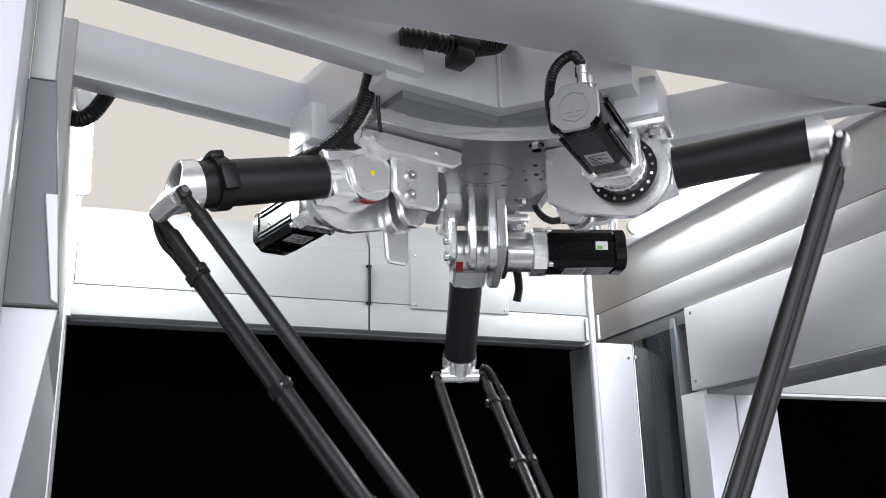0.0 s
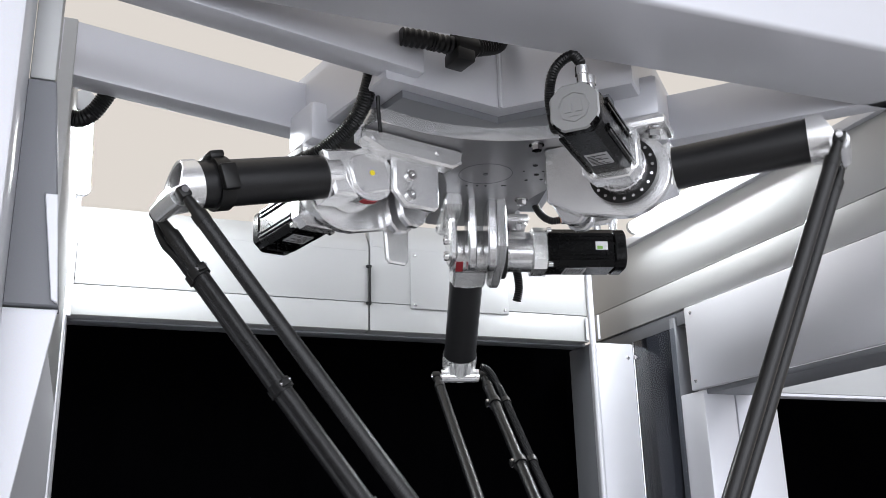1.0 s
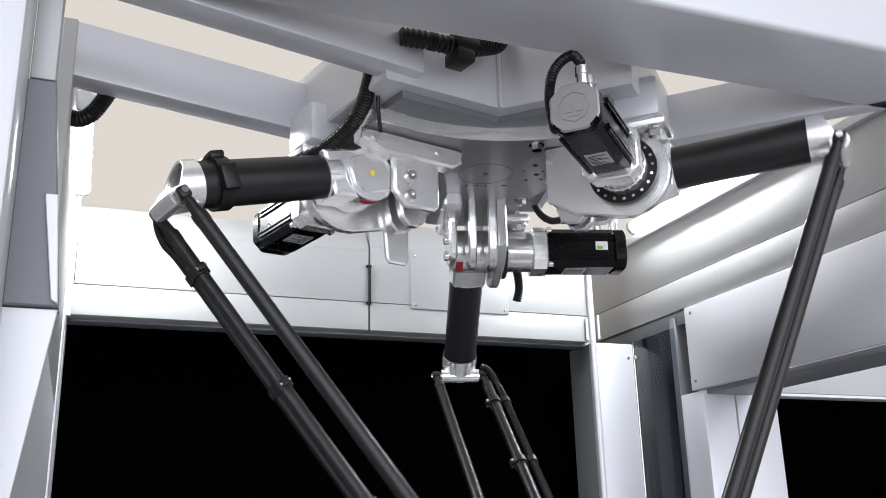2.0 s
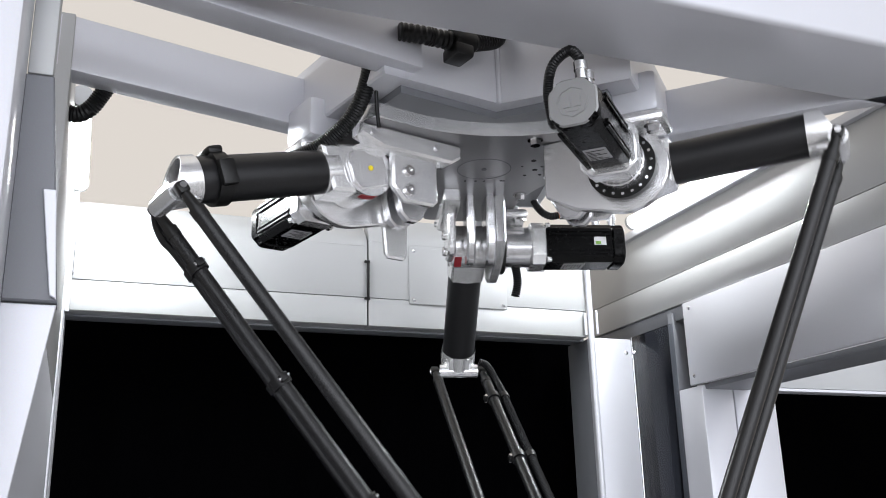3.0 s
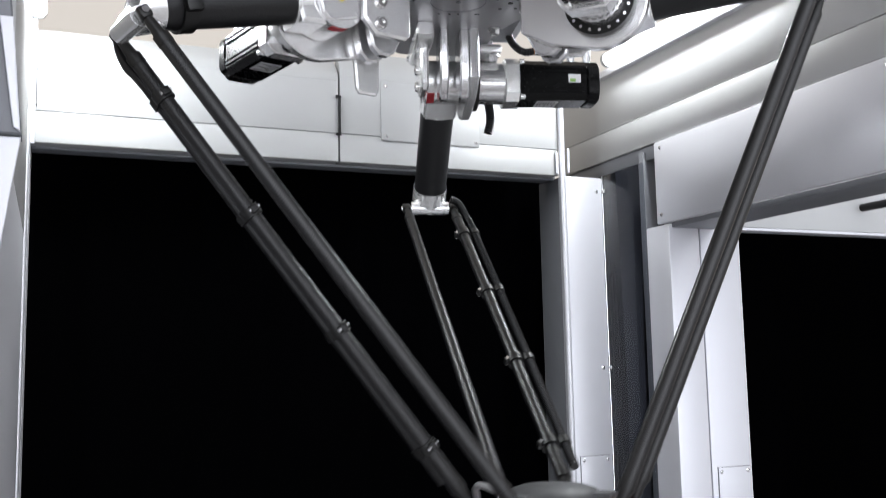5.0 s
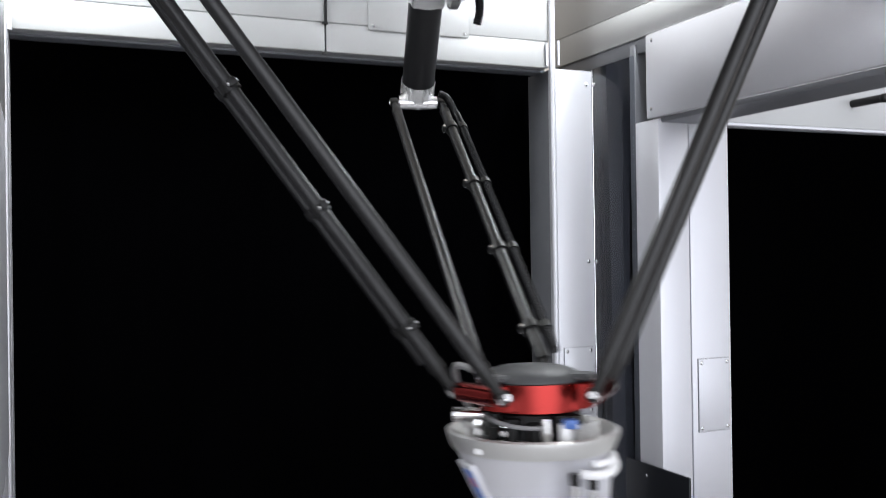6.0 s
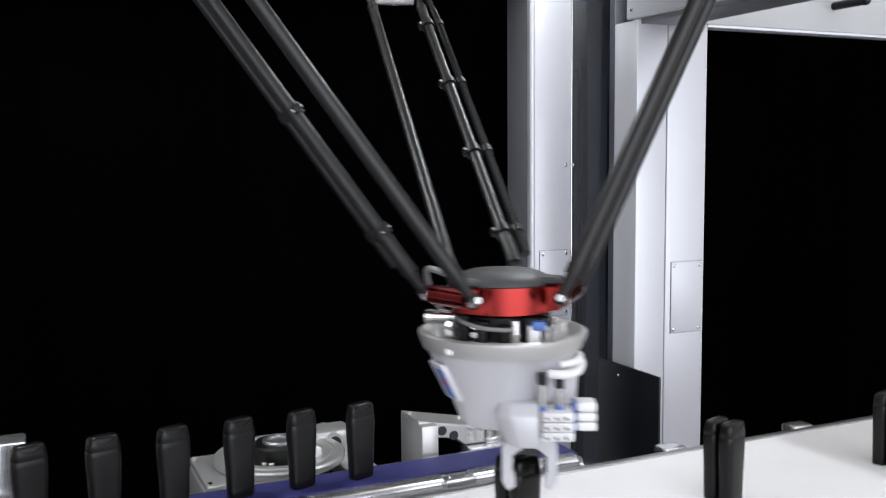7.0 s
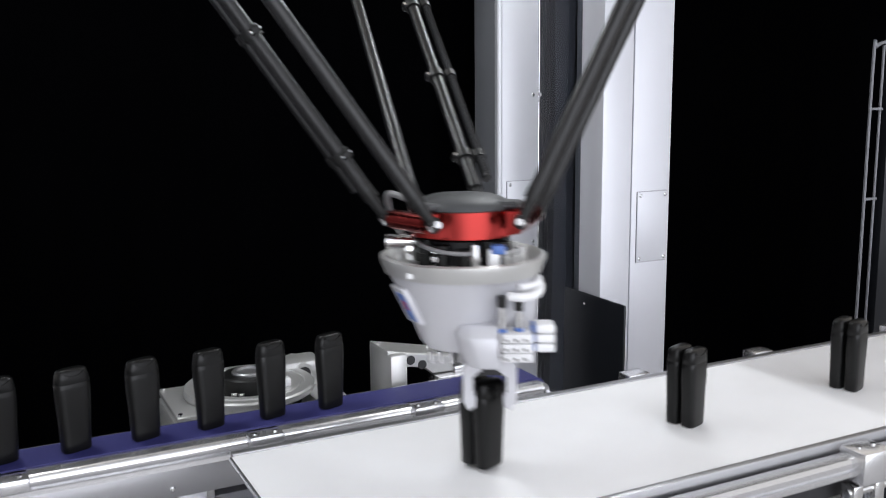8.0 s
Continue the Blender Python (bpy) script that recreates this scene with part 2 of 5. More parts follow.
def back_wall():
    """Sheet-metal head over the rear opening: panels with seams, a folded bottom edge and a cover plate."""
    root = thing("wall_back", pose(0, YB, 0), "silver sheet-metal panels over the rear opening", "wall panel", kind="structure")
    bm = bmesh.new()
    box(bm, (XL, 0.004, H + 0.527), (0.690, 0.05, H + 0.6016), 0.001)
    part("bottom_rail", bm, SHEET, root)
    bm = bmesh.new()
    box(bm, (0.695, 0.004, H + 0.527), (1.355, 0.05, H + 0.6016), 0.001)
    part("bottom_rail", bm, SHEET, root)
    bm = bmesh.new()
    box(bm, (XL, 0.002, H + 0.603), (0.690, 0.05, H + 0.745), 0.001)
    # the upper band curves back
    prism(bm, [(0.002, 0.745), (0.006, 0.765), (0.02, 0.785), (0.05, 0.815), (0.05, 0.745)], XL, 0.690,
          Matrix(((0, 0, 1, 0), (1, 0, 0, 0), (0, 1, 0, H), (0, 0, 0, 1))))
    part("panel", bm, SHEET, root)
    bm = bmesh.new()
    box(bm, (0.695, 0.002, H + 0.603), (1.355, 0.05, H + 0.76), 0.001)
    prism(bm, [(0.002, 0.760), (0.006, 0.785), (0.02, 0.81), (0.05, 0.845), (0.05, 0.760)], 0.695, 1.355,
          Matrix(((0, 0, 1, 0), (1, 0, 0, 0), (0, 1, 0, H), (0, 0, 0, 1))))
    part("panel", bm, SHEET, root)
    bm = bmesh.new()
    box(bm, (0.808, -0.002, H + 0.592), (1.10, 0.0015, H + 0.752), 0.0012)
    plate = part("cover_plate", bm, SHEET, root)
    for x, z in ((0.821, 0.603), (0.821, 0.742), (1.088, 0.603), (1.088, 0.742)):
        rivet("screw", plate, (x, -0.002, H + z), (0, -1, 0), 0.005)
    bm = bmesh.new()
    for x, z0, z1 in ((0.6925, 0.60, 0.70), (XL + 0.012, 0.615, 0.70)):
        box(bm, (x - 0.003, -0.004, H + z0), (x + 0.003, 0.002, H + z1), 0.001)
        box(bm, (x - 0.01, -0.005, H + z0 - 0.004), (x + 0.004, 0.002, H + z0 + 0.002))
        box(bm, (x - 0.01, -0.005, H + z1 - 0.002), (x + 0.004, 0.002, H + z1 + 0.004))
    part("clip_strip", bm, BLACK, root)
    # reveal of the opening: soffit in a darker copy for shade, and jambs
    bm = bmesh.new()
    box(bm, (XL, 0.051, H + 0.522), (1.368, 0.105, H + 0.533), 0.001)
    part("soffit", bm, PAINT_GREY_SHADE, root)
    bm = bmesh.new()
    box(bm, (-0.075, 0.0, 0), (-0.055, 0.16, H + 0.527), 0.002)
    part("jamb", bm, PAINT, root)


def access_plate(parent, x0, x1, z0, z1, y):
    # dark margin behind the plate stands for its shadow gap
    bm = bmesh.new()
    box(bm, (x0 - 0.0012, y - 0.0012, z0 - 0.0016), (x1 + 0.0012, y + 0.001, z1 + 0.0012))
    part("gasket", bm, PAINT_GREY_SHADE, parent)
    bm = bmesh.new()
    box(bm, (x0, y - 0.004, z0), (x1, y - 0.0014, z1), 0.0015)
    plate = part("access_plate", bm, PAINT, parent)
    for x in (x0 + 0.009, x1 - 0.009):
        for z in (z0 + 0.010, z1 - 0.010):
            rivet("screw", plate, (x, y - 0.004, z), (0, -1, 0), 0.0055)


def corner_post():
    """Folded post between the rear opening and the glazed side."""
    root = thing("post_back_right", pose(0, 0, 0), "silver painted steel post with an access plate", "post", kind="structure")
    # darker copy of the post's paint stands for the shaded return
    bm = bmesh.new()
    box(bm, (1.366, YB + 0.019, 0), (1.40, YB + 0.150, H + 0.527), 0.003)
    part("jamb", bm, PAINT_GREY_SHADE, root)
    bm = bmesh.new()
    box(bm, (1.358, YB - 0.004, 0), (1.494, YB + 0.018, H + 0.525), 0.004)
    part("post", bm, PAINT, root)
    bm = bmesh.new()
    cyl(bm, (1.362, YB - 0.004, 0), (1.362, YB - 0.004, H + 0.80), 0.009, seg=12)
    part("edge_bead", bm, PAINT, root)
    for x, y, z0, z1 in ((1.346, YB - 0.003, 0.53, 0.592), (1.381, YB - 0.008, 0.535, 0.602)):
        bm = bmesh.new()
        cyl(bm, (x, y, H + z0), (x, y, H + z1), 0.0042, seg=10)
        ball(bm, (x, y, H + z1), 0.0045, 10)
        part("cover_lip", bm, PAINT, root)
    access_plate(root, 1.387, 1.483, H - 0.471, H - 0.279, YB - 0.004)


def outfeed_post():
    root = thing("post_outfeed", pose(0, 0, 0), "silver painted steel post beside the outfeed belt", "post", kind="structure")
    bm = bmesh.new()
    box(bm, (1.497, Y2 - 0.002, 0), (1.594, Y2 + 0.10, H + 0.345), 0.004)
    part("post", bm, PAINT, root)
    bm = bmesh.new()
    box(bm, (1.598, Y2, 0), (1.729, Y2 + 0.10, H + 0.345), 0.004)
    part("cover", bm, PAINT, root)
    bm = bmesh.new()
    box(bm, (1.500, Y2 + 0.101, 0), (1.56, Y2 + 0.125, H + 0.56), 0.002)
    part("door_stop", bm, PAINT_GREY_SHADE, root)
    access_plate(root, 1.616, 1.718, H - 0.488, H - 0.294, Y2)


def right_wall():
    """Head of the side wall: sloping sheets over the glass and over the outfeed."""
    root = thing("wall_right", pose(0, 0, 0), "grey sheet-metal head of the side wall", "wall panel", kind="structure")
    Xm = Matrix(((0, 0, 1, 0), (1, 0, 0, 0), (0, 1, 0, H), (0, 0, 0, 1)))   # outline given as (y, z)
    bm = bmesh.new()
    box(bm, (XR, 1.15, H + 0.662), (XR + 0.04, YB + 0.24, H + 0.84), 0.002)
    part("upper_panel", bm, SHEET, root)
    bm = bmesh.new()
    box(bm, (XR - 0.003, 1.15, H + 0.575), (XR + 0.04, YB + 0.24, H + 0.659), 0.002)
    part("middle_panel", bm, SHEET, root)
    bm = bmesh.new()
    box(bm, (XR + 0.004, 1.15, H + 0.535), (XR + 0.04, YB + 0.24, H + 0.573), 0.002)
    part("lower_rail", bm, PAINT_GREY_SHADE, root)
    bm = bmesh.new()
    box(bm, (XR - 0.010, 1.10, H + 0.349), (XR + 0.004, 2.074, H + 0.572), 0.003)
    cover = part("cover_panel", bm, PAINT, root)
    for y, z in ((2.045, 0.553), (2.050, 0.372), (1.30, 0.553)):
        rivet("screw", cover, (XR - 0.010, y, H + z), (-1, 0, 0), 0.0055)
    # soffit underside: its shade is put in as the darker paint copy
    bm = bmesh.new()
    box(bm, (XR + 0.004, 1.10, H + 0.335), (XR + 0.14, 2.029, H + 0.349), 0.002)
    part("soffit", bm, PAINT_GREY_SHADE, root)
    bm = bmesh.new()
    box(bm, (XR - 0.016, 1.10, H + 0.82), (XR + 0.05, YB + 0.24, H + 0.842), 0.003)
    part("top_edge", bm, PAINT, root)
    # outfeed head beyond the side wall
    bm = bmesh.new()
    box(bm, (1.733, Y2 + 0.004, H + 0.337), (4.2, Y2 + 0.05, H + 0.345), 0.001)
    part("head_rail", bm, PAINT, root)
    bm = bmesh.new()
    box(bm, (1.52, Y2 + 0.012, H + 0.347), (4.2, Y2 + 0.05, H + 0.60), 0.002)
    part("head_panel", bm, SHEET, root)
    # short black rod that pokes out of the head panel
    bm = bmesh.new()
    cyl(bm, (2.20, Y2 + 0.012, H + 0.42), (2.20, Y2 - 0.10, H + 0.42), 0.012, seg=14)
    ball(bm, (2.20, Y2 - 0.10, H + 0.42), 0.014, 10)
    part("black_rod", bm, BLACK, root)
    # glazed leaf between the posts, with its hinge screws
    bm = bmesh.new()
    box(bm, (XR - 0.010, 2.134, 0.35), (XR - 0.002, YB - 0.002, H + 0.53), 0.001)
    pane = solid("window_1", bm, GLASS, "smoked glass leaf between two posts", "window", kind="structure")
    pane.visible_shadow = False
    for z in (0.484, -0.031, -0.549):
        rivet("hinge_screw", pane, (XR - 0.010, YB - 0.018, H + z), (-1, 0, 0), 0.006)
        rivet("hinge_screw", root, (XR - 0.030, YB - 0.004, H + z), (0, -1, 0), 0.006)
    bm = bmesh.new()
    cyl(bm, (XR - 0.010, YB - 0.006, 0.35), (XR - 0.010, YB - 0.006, H + 0.53), 0.0018, seg=8)
    part("edge_strip", bm, CHROME, pane)
    # what stands behind the glass
    bm = bmesh.new()
    box(bm, (XR + 0.10, 2.402, 0.3), (XR + 0.12, 2.62, H + 0.56))
    leaf = solid("panel_behind_glass", bm, SMOKE, "dark grey sheet behind the smoked glass", "panel", kind="structure")
    for grow, r in ((0.0, 0.0045), (0.030, 0.003)):       # rounded seal on the sheet
        bm = bmesh.new()
        y = 2.430 - grow * 0.4
        hose(bm, [(XR + 0.097, y, 0.35), (XR + 0.097, y, 1.0), (XR + 0.097, y, H + 0.17 + grow), (XR + 0.097, y + 0.012, H + 0.20 + grow),
                  (XR + 0.097, y + 0.05, H + 0.225 + grow), (XR + 0.097, 2.60, H + 0.23 + grow)], r, 8)
        part("door_seal", bm, SEAL, leaf)
    # strip drawn for a seam that only shows as a reflection in the glass
    bm = bmesh.new()
    box(bm, (XR + 0.094, 2.402, H - 0.385), (XR + 0.0995, 2.60, H - 0.379))
    part("seam_strip", bm, SEAL, leaf)
    # black guard sheet low in the side wall
    bm = bmesh.new()
    box(bm, (XR - 0.020, 1.905, 0.45), (XR - 0.012, 2.180, H - 0.57), 0.004)
    g = solid("guard_sheet", bm, GUARD, "black guard sheet beside the belt end", "guard", kind="structure")
    rivet("screw", g, (XR - 0.020, 2.08, H - 0.60), (-1, 0, 0), 0.004)


def left_side():
    root = thing("wall_left", pose(0, 0, 0), "silver painted left frame of the cell", "wall panel", kind="structure")
    bm = bmesh.new()
    box(bm, (XL - 0.05, 1.50, H + 0.30), (XL, YB, H + 0.84), 0.003)
    part("side_panel", bm, SHEET, root)
    bm = bmesh.new()
    box(bm, (XL - 0.012, YB - 0.10, 0), (XL + 0.004, YB + 0.02, H + 0.60), 0.004)
    part("rear_post", bm, PAINT, root)
    bm = bmesh.new()
    cyl(bm, (XL + 0.006, YB - 0.006, H + 0.52), (XL + 0.006, YB - 0.006, H + 0.82), 0.008, seg=10)
    part("edge_bead", bm, PAINT, root)
    # closed side below, with the gap through which the infeed belt comes
    plan = [(-0.113, 1.205), (-0.0855, 1.205), (-0.0605, 1.55), (-0.0605, 2.245), (-0.113, 2.245)]
    # lower panel, and an unseen skirt added to block light from the left
    for name, z0, z1 in (("lower_panel", H - 0.42, H + 0.298), ("skirt_panel", 0.0, 0.72)):
        bm = bmesh.new()
        prism(bm, plan, z0, z1, bevel=0.0015)
        part(name, bm, PAINT, root)
    # unseen jambs beside the gap, added to shut out the same light
    for y0, y1 in ((1.48, 1.52), (1.93, 2.245)):
        bm = bmesh.new()
        box(bm, (-0.113, y0, 0.722), (-0.0625, y1, H - 0.422), 0.002)
        part("gap_jamb", bm, PAINT, root)
    post = thing("post_front_left", pose(0, 0, 0), "silver painted front post of the cell", "post", kind="structure")
    bm = bmesh.new()
    box(bm, (-0.32, 1.04, 0), (-0.097, 1.17, H + 0.95), 0.006)
    part("post", bm, PAINT, post)
    flat = Matrix(((1, 0, 0, 0), (0, 0, 1, 0), (0, 1, 0, H), (0, 0, 0, 1)))
    bm = bmesh.new()
    prism(bm, [(-0.098, 0.268), (-0.037, 0.268), (-0.064, 0.556), (-0.098, 0.556)], 1.158, 1.20, flat, bevel=0.002)
    part("cover", bm, PAINT_GREY_SHADE, post)
    bm = bmesh.new()
    prism(bm, [(-0.046, 0.275), (-0.038, 0.270), (-0.049, 0.405), (-0.064, 0.405)], 1.152, 1.1575, flat, bevel=0.001)
    part("catch", bm, PAINT, post)
    # added plate: its slanted edge draws a shadow boundary on the side
    bm = bmesh.new()
    prism(bm, [(-0.098, -0.165), (-0.0375, 0.2665), (-0.098, 0.2665)], 1.166, 1.172, flat, bevel=0.001)
    part("gusset", bm, PAINT, post)
    bm = bmesh.new()
    box(bm, (-0.096, 1.160, H + 0.558), (-0.066, 1.20, H + 0.93), 0.003)
    part("upper_cover", bm, SHEET, post)


def front_beam():
    bm = bmesh.new()
    box(bm, (-0.35, 1.165, H + 0.850), (1.75, 1.378, H + 1.10), 0.012, seg=3)
    solid("beam_front", bm, PAINT, "wide silver painted front beam of the cell", "beam", kind="structure")


def top_frame():
    bm = bmesh.new()
    box(bm, (XL - 0.05, YB + 0.0, H + 0.86), (XL - 0.01, YB + 0.02, H + 0.9))
    solid("trim", bm, PAINT, "narrow silver trim", "trim", kind="structure")


def spoke(name, a, b, width, low, high, side, lid=0.0):
    """A box beam whose far lower edge runs from a to b; width goes towards the viewer's side."""
    a, b = Vector((*a, 0)), Vector((*b, 0))
    d = (b - a).normalized()
    n = Vector((d.y, -d.x, 0)) * side
    m = Matrix((( d.x, n.x, 0, a.x), (d.y, n.y, 0, a.y), (0, 0, 1, 0), (0, 0, 0, 1)))
    bm = bmesh.new()
    box(bm, (0, 0, low), ((b - a).length, width, high), 0.005, m)
    if lid:
        box(bm, (0, width * 0.1, high + 0.002), ((b - a).length * 0.92, width * 1.02, high + lid), 0.003, m)
    return solid(name, bm, PAINT, "silver painted box beam carrying the robot", "beam", kind="structure")


def lamp(name, x, y0, y1, z, tilt):
    root = thing(name, pose(x, (y0 + y1) / 2, H + z), "glowing white tube lamp on the side wall", "tube lamp", "tube lamps")
    half = (y1 - y0) / 2
    bm = bmesh.new()
    cyl(bm, (0, -half, 0), (0, half, 0), 0.019, seg=20)
    part("tube", bm, TUBE, root)
    bm = bmesh.new()
    s = -1 if x < 0.5 else 1
    box(bm, (s * 0.016, -half - 0.01, -0.022), (s * 0.026, half + 0.01, 0.022), 0.002)
    part("back_channel", bm, PAINT, root)
    for y in (-half - 0.006, half + 0.006):
        bm = bmesh.new()
        cyl(bm, (0, y - 0.006, 0), (0, y + 0.006, 0), 0.022, seg=20)
        part("end_cap", bm, SHEET, root)
    light = bpy.data.lights.new("tube_light", "AREA")
    light.shape, light.size, light.size_y = "RECTANGLE", 0.03, y1 - y0
    light.energy, light.color = LAMP_POWER, (0.93, 0.97, 1.0)
    ob = new("tube_light", light)
    ob.matrix_basis = pose(x - s * 0.024, (y0 + y1) / 2, H + z, 0, s * tilt, 0)


def enlarge(obs, k):
    """Enlarges the cell about the tripod's head, so that the rear arm has room before the back wall."""
    for ob in obs:
        if ob.parent is None:
            z0 = ob.location.z
            ob.location.x, ob.location.y = ob.location.x * k, ob.location.y * k
            if ob.type == "LIGHT":
                ob.location.z = H + k * (z0 - H)
            for o in (ob, *ob.children_recursive):
                if o.type == "MESH":
                    o.data.transform(Matrix.Translation((0, 0, (k - 1) * (z0 - H))) @ Matrix.Scale(k, 4))


hall()
before = set(scene.objects)
back_wall()
corner_post()
outfeed_post()
right_wall()
left_side()
top_frame()
lamp("tube_lamp", XL + 0.012, 1.84, YB - 0.01, 0.845, 20)
lamp("tube_lamp", XR - 0.004, 1.53, YB - 0.06, 0.872, 20)
enlarge([o for o in scene.objects if o not in before], 1.15)
front_beam()
spoke("beam_spoke_near", (-0.10, 1.418), (0.545, 1.584), 0.065, H + 0.850, H + 0.940, 1, 0.03)
spoke("beam_spoke_far", (-0.124, 1.779), (0.44, 1.925), 0.060, H + 0.850, H + 0.965, 1)
spoke("beam_spoke_right", (1.215, 1.722), (1.72, 1.207), 0.055, H + 0.850, H + 0.965, 1)


# ---- the delta robot ----
RB, LU, LF, RP, WH = 0.334, 0.410, 1.060, 0.1287, 0.0667     # shoulder radius, upper arm, rods, platform radius, half spacing
ROBOT = pose(0.8168, 1.8291, H + 0.7043, 0, 0, -15.46)
robot = thing("delta_robot", ROBOT, "three-armed delta robot with black carbon arms hung from a silver frame", "robot")


def turn(k):
    return Matrix.Rotation(radians(120 * k), 4, "Z")


def lobed(r_in, r_out, far, n=180, phase=90):
    """Three-lobed outline whose sides are arcs round centres at the distance far."""
    pts = []
    for i in range(n):
        a = 360 * i / n
        d = abs(((a - (phase + 60) + 60) % 120) - 60)        # degrees from the middle between two arms
        under = (far - r_in) ** 2 - (far * math.sin(radians(d))) ** 2
        r = far * math.cos(radians(d)) - math.sqrt(under) if under > 0 else r_out
        r = min(r, r_out)
        pts.append((r * math.cos(radians(a)), r * math.sin(radians(a))))
    return pts


def robot_head():
    bm = bmesh.new()
    prism(bm, lobed(0.188, 0.375, 0.56), 0.085, 0.117, bevel=0.004)
    bm.normal_update()
    # edge given the brighter metal in place of its lamp reflections
    for f in bm.faces:
        f.material_index = 0 if f.normal.z < -0.9 else 1
    plate = part("base_plate", bm, [PLATE, CAST], robot, "satin steel base plate with drilled holes")
    bm = bmesh.new()
    lathe(bm, [(0.0605, 0.0851), (0.0605, 0.0845), (0.0622, 0.0845), (0.0622, 0.0851)], 64)
    cyl(bm, (0, 0, 0.0835), (0, 0, 0.0851), 0.006, seg=16)
    part("centre_mark", bm, PAINT_GREY_SHADE, plate)
    # flat dark discs stand in for the shade inside the drilled holes
    for x, y, r in ((0.105, -0.055, 0.006), (0.118, 0.0, 0.006), (0.085, -0.02, 0.0025), (0.10, 0.035, 0.004), (0.135, 0.03, 0.004),
                    (-0.035, 0.075, 0.003), (-0.01, 0.075, 0.003), (0.01, 0.075, 0.003), (0.05, 0.072, 0.003), (0.056, 0.072, 0.003),
                    (-0.12, -0.05, 0.004), (-0.10, 0.0, 0.003), (0.13, -0.02, 0.003)):
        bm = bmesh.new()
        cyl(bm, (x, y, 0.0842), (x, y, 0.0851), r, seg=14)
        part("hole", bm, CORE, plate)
    # upper box of the frame, three-cornered
    bm = bmesh.new()
    pts = []
    for k in range(3):
        a = radians(90 + 120 * k)
        u, t = Vector((math.cos(a), math.sin(a))), Vector((-math.sin(a), math.cos(a)))
        for s, q in ((0.395, -0.205), (0.395, 0.205), (0.12, 0.21)):
            v = u * s + t * q
            pts.append((v.x, v.y))
    pts = [p for i, p in enumerate(pts) if i % 3 != 2]
    out = []
    for k in range(3):
        out += [pts[2 * k], pts[2 * k + 1]]
        a = radians(90 + 120 * k + 60)
        out.append((0.242 * math.cos(a), 0.242 * math.sin(a)))
    prism(bm, out, 0.131, 0.285, bevel=0.004)
    part("hub_box", bm, PAINT, robot, "silver painted welded hub box")
    bm = bmesh.new()
    prism(bm, [(x * 0.86, y * 0.86) for x, y in out], 0.115, 0.1315)
    part("spacer", bm, PAINT_GREY_SHADE, robot)
    for k in range(3):
        a = radians(150 + 120 * k)
        bm = bmesh.new()
        cyl(bm, (0.243 * math.cos(a), 0.243 * math.sin(a), 0.133), (0.243 * math.cos(a), 0.243 * math.sin(a), 0.283), 0.006, seg=10)
        part("weld_bead", bm, PAINT, robot)
        b = a + radians(25.7)
        bm = bmesh.new()
        bolt(bm, (0.196 * math.cos(b), 0.196 * math.sin(b), 0.085), (0, 0, -1), 0.0125, 0.016)
        part("bolt", bm, CHROME, robot)


def cheek(y0, ztop, zlow, end_r, x0, x1):
    """A side plate with a round end about the shoulder axis; the outline is in (y, z)."""
    pts = [(y0, ztop), (y0, -0.035), (y0 + 0.065, -0.072)]
    for i in range(13):
        a = radians(-100 + 190 * i / 12)
        pts.append((RB + end_r * math.cos(a), end_r * math.sin(a)))
    pts.append((RB + 0.02, ztop))
    bm = bmesh.new()
    prism(bm, pts, x0, x1, Matrix(((0, 0, 1, 0), (1, 0, 0, 0), (0, 1, 0, 0), (0, 0, 0, 1))), bevel=0.003)
    return bm


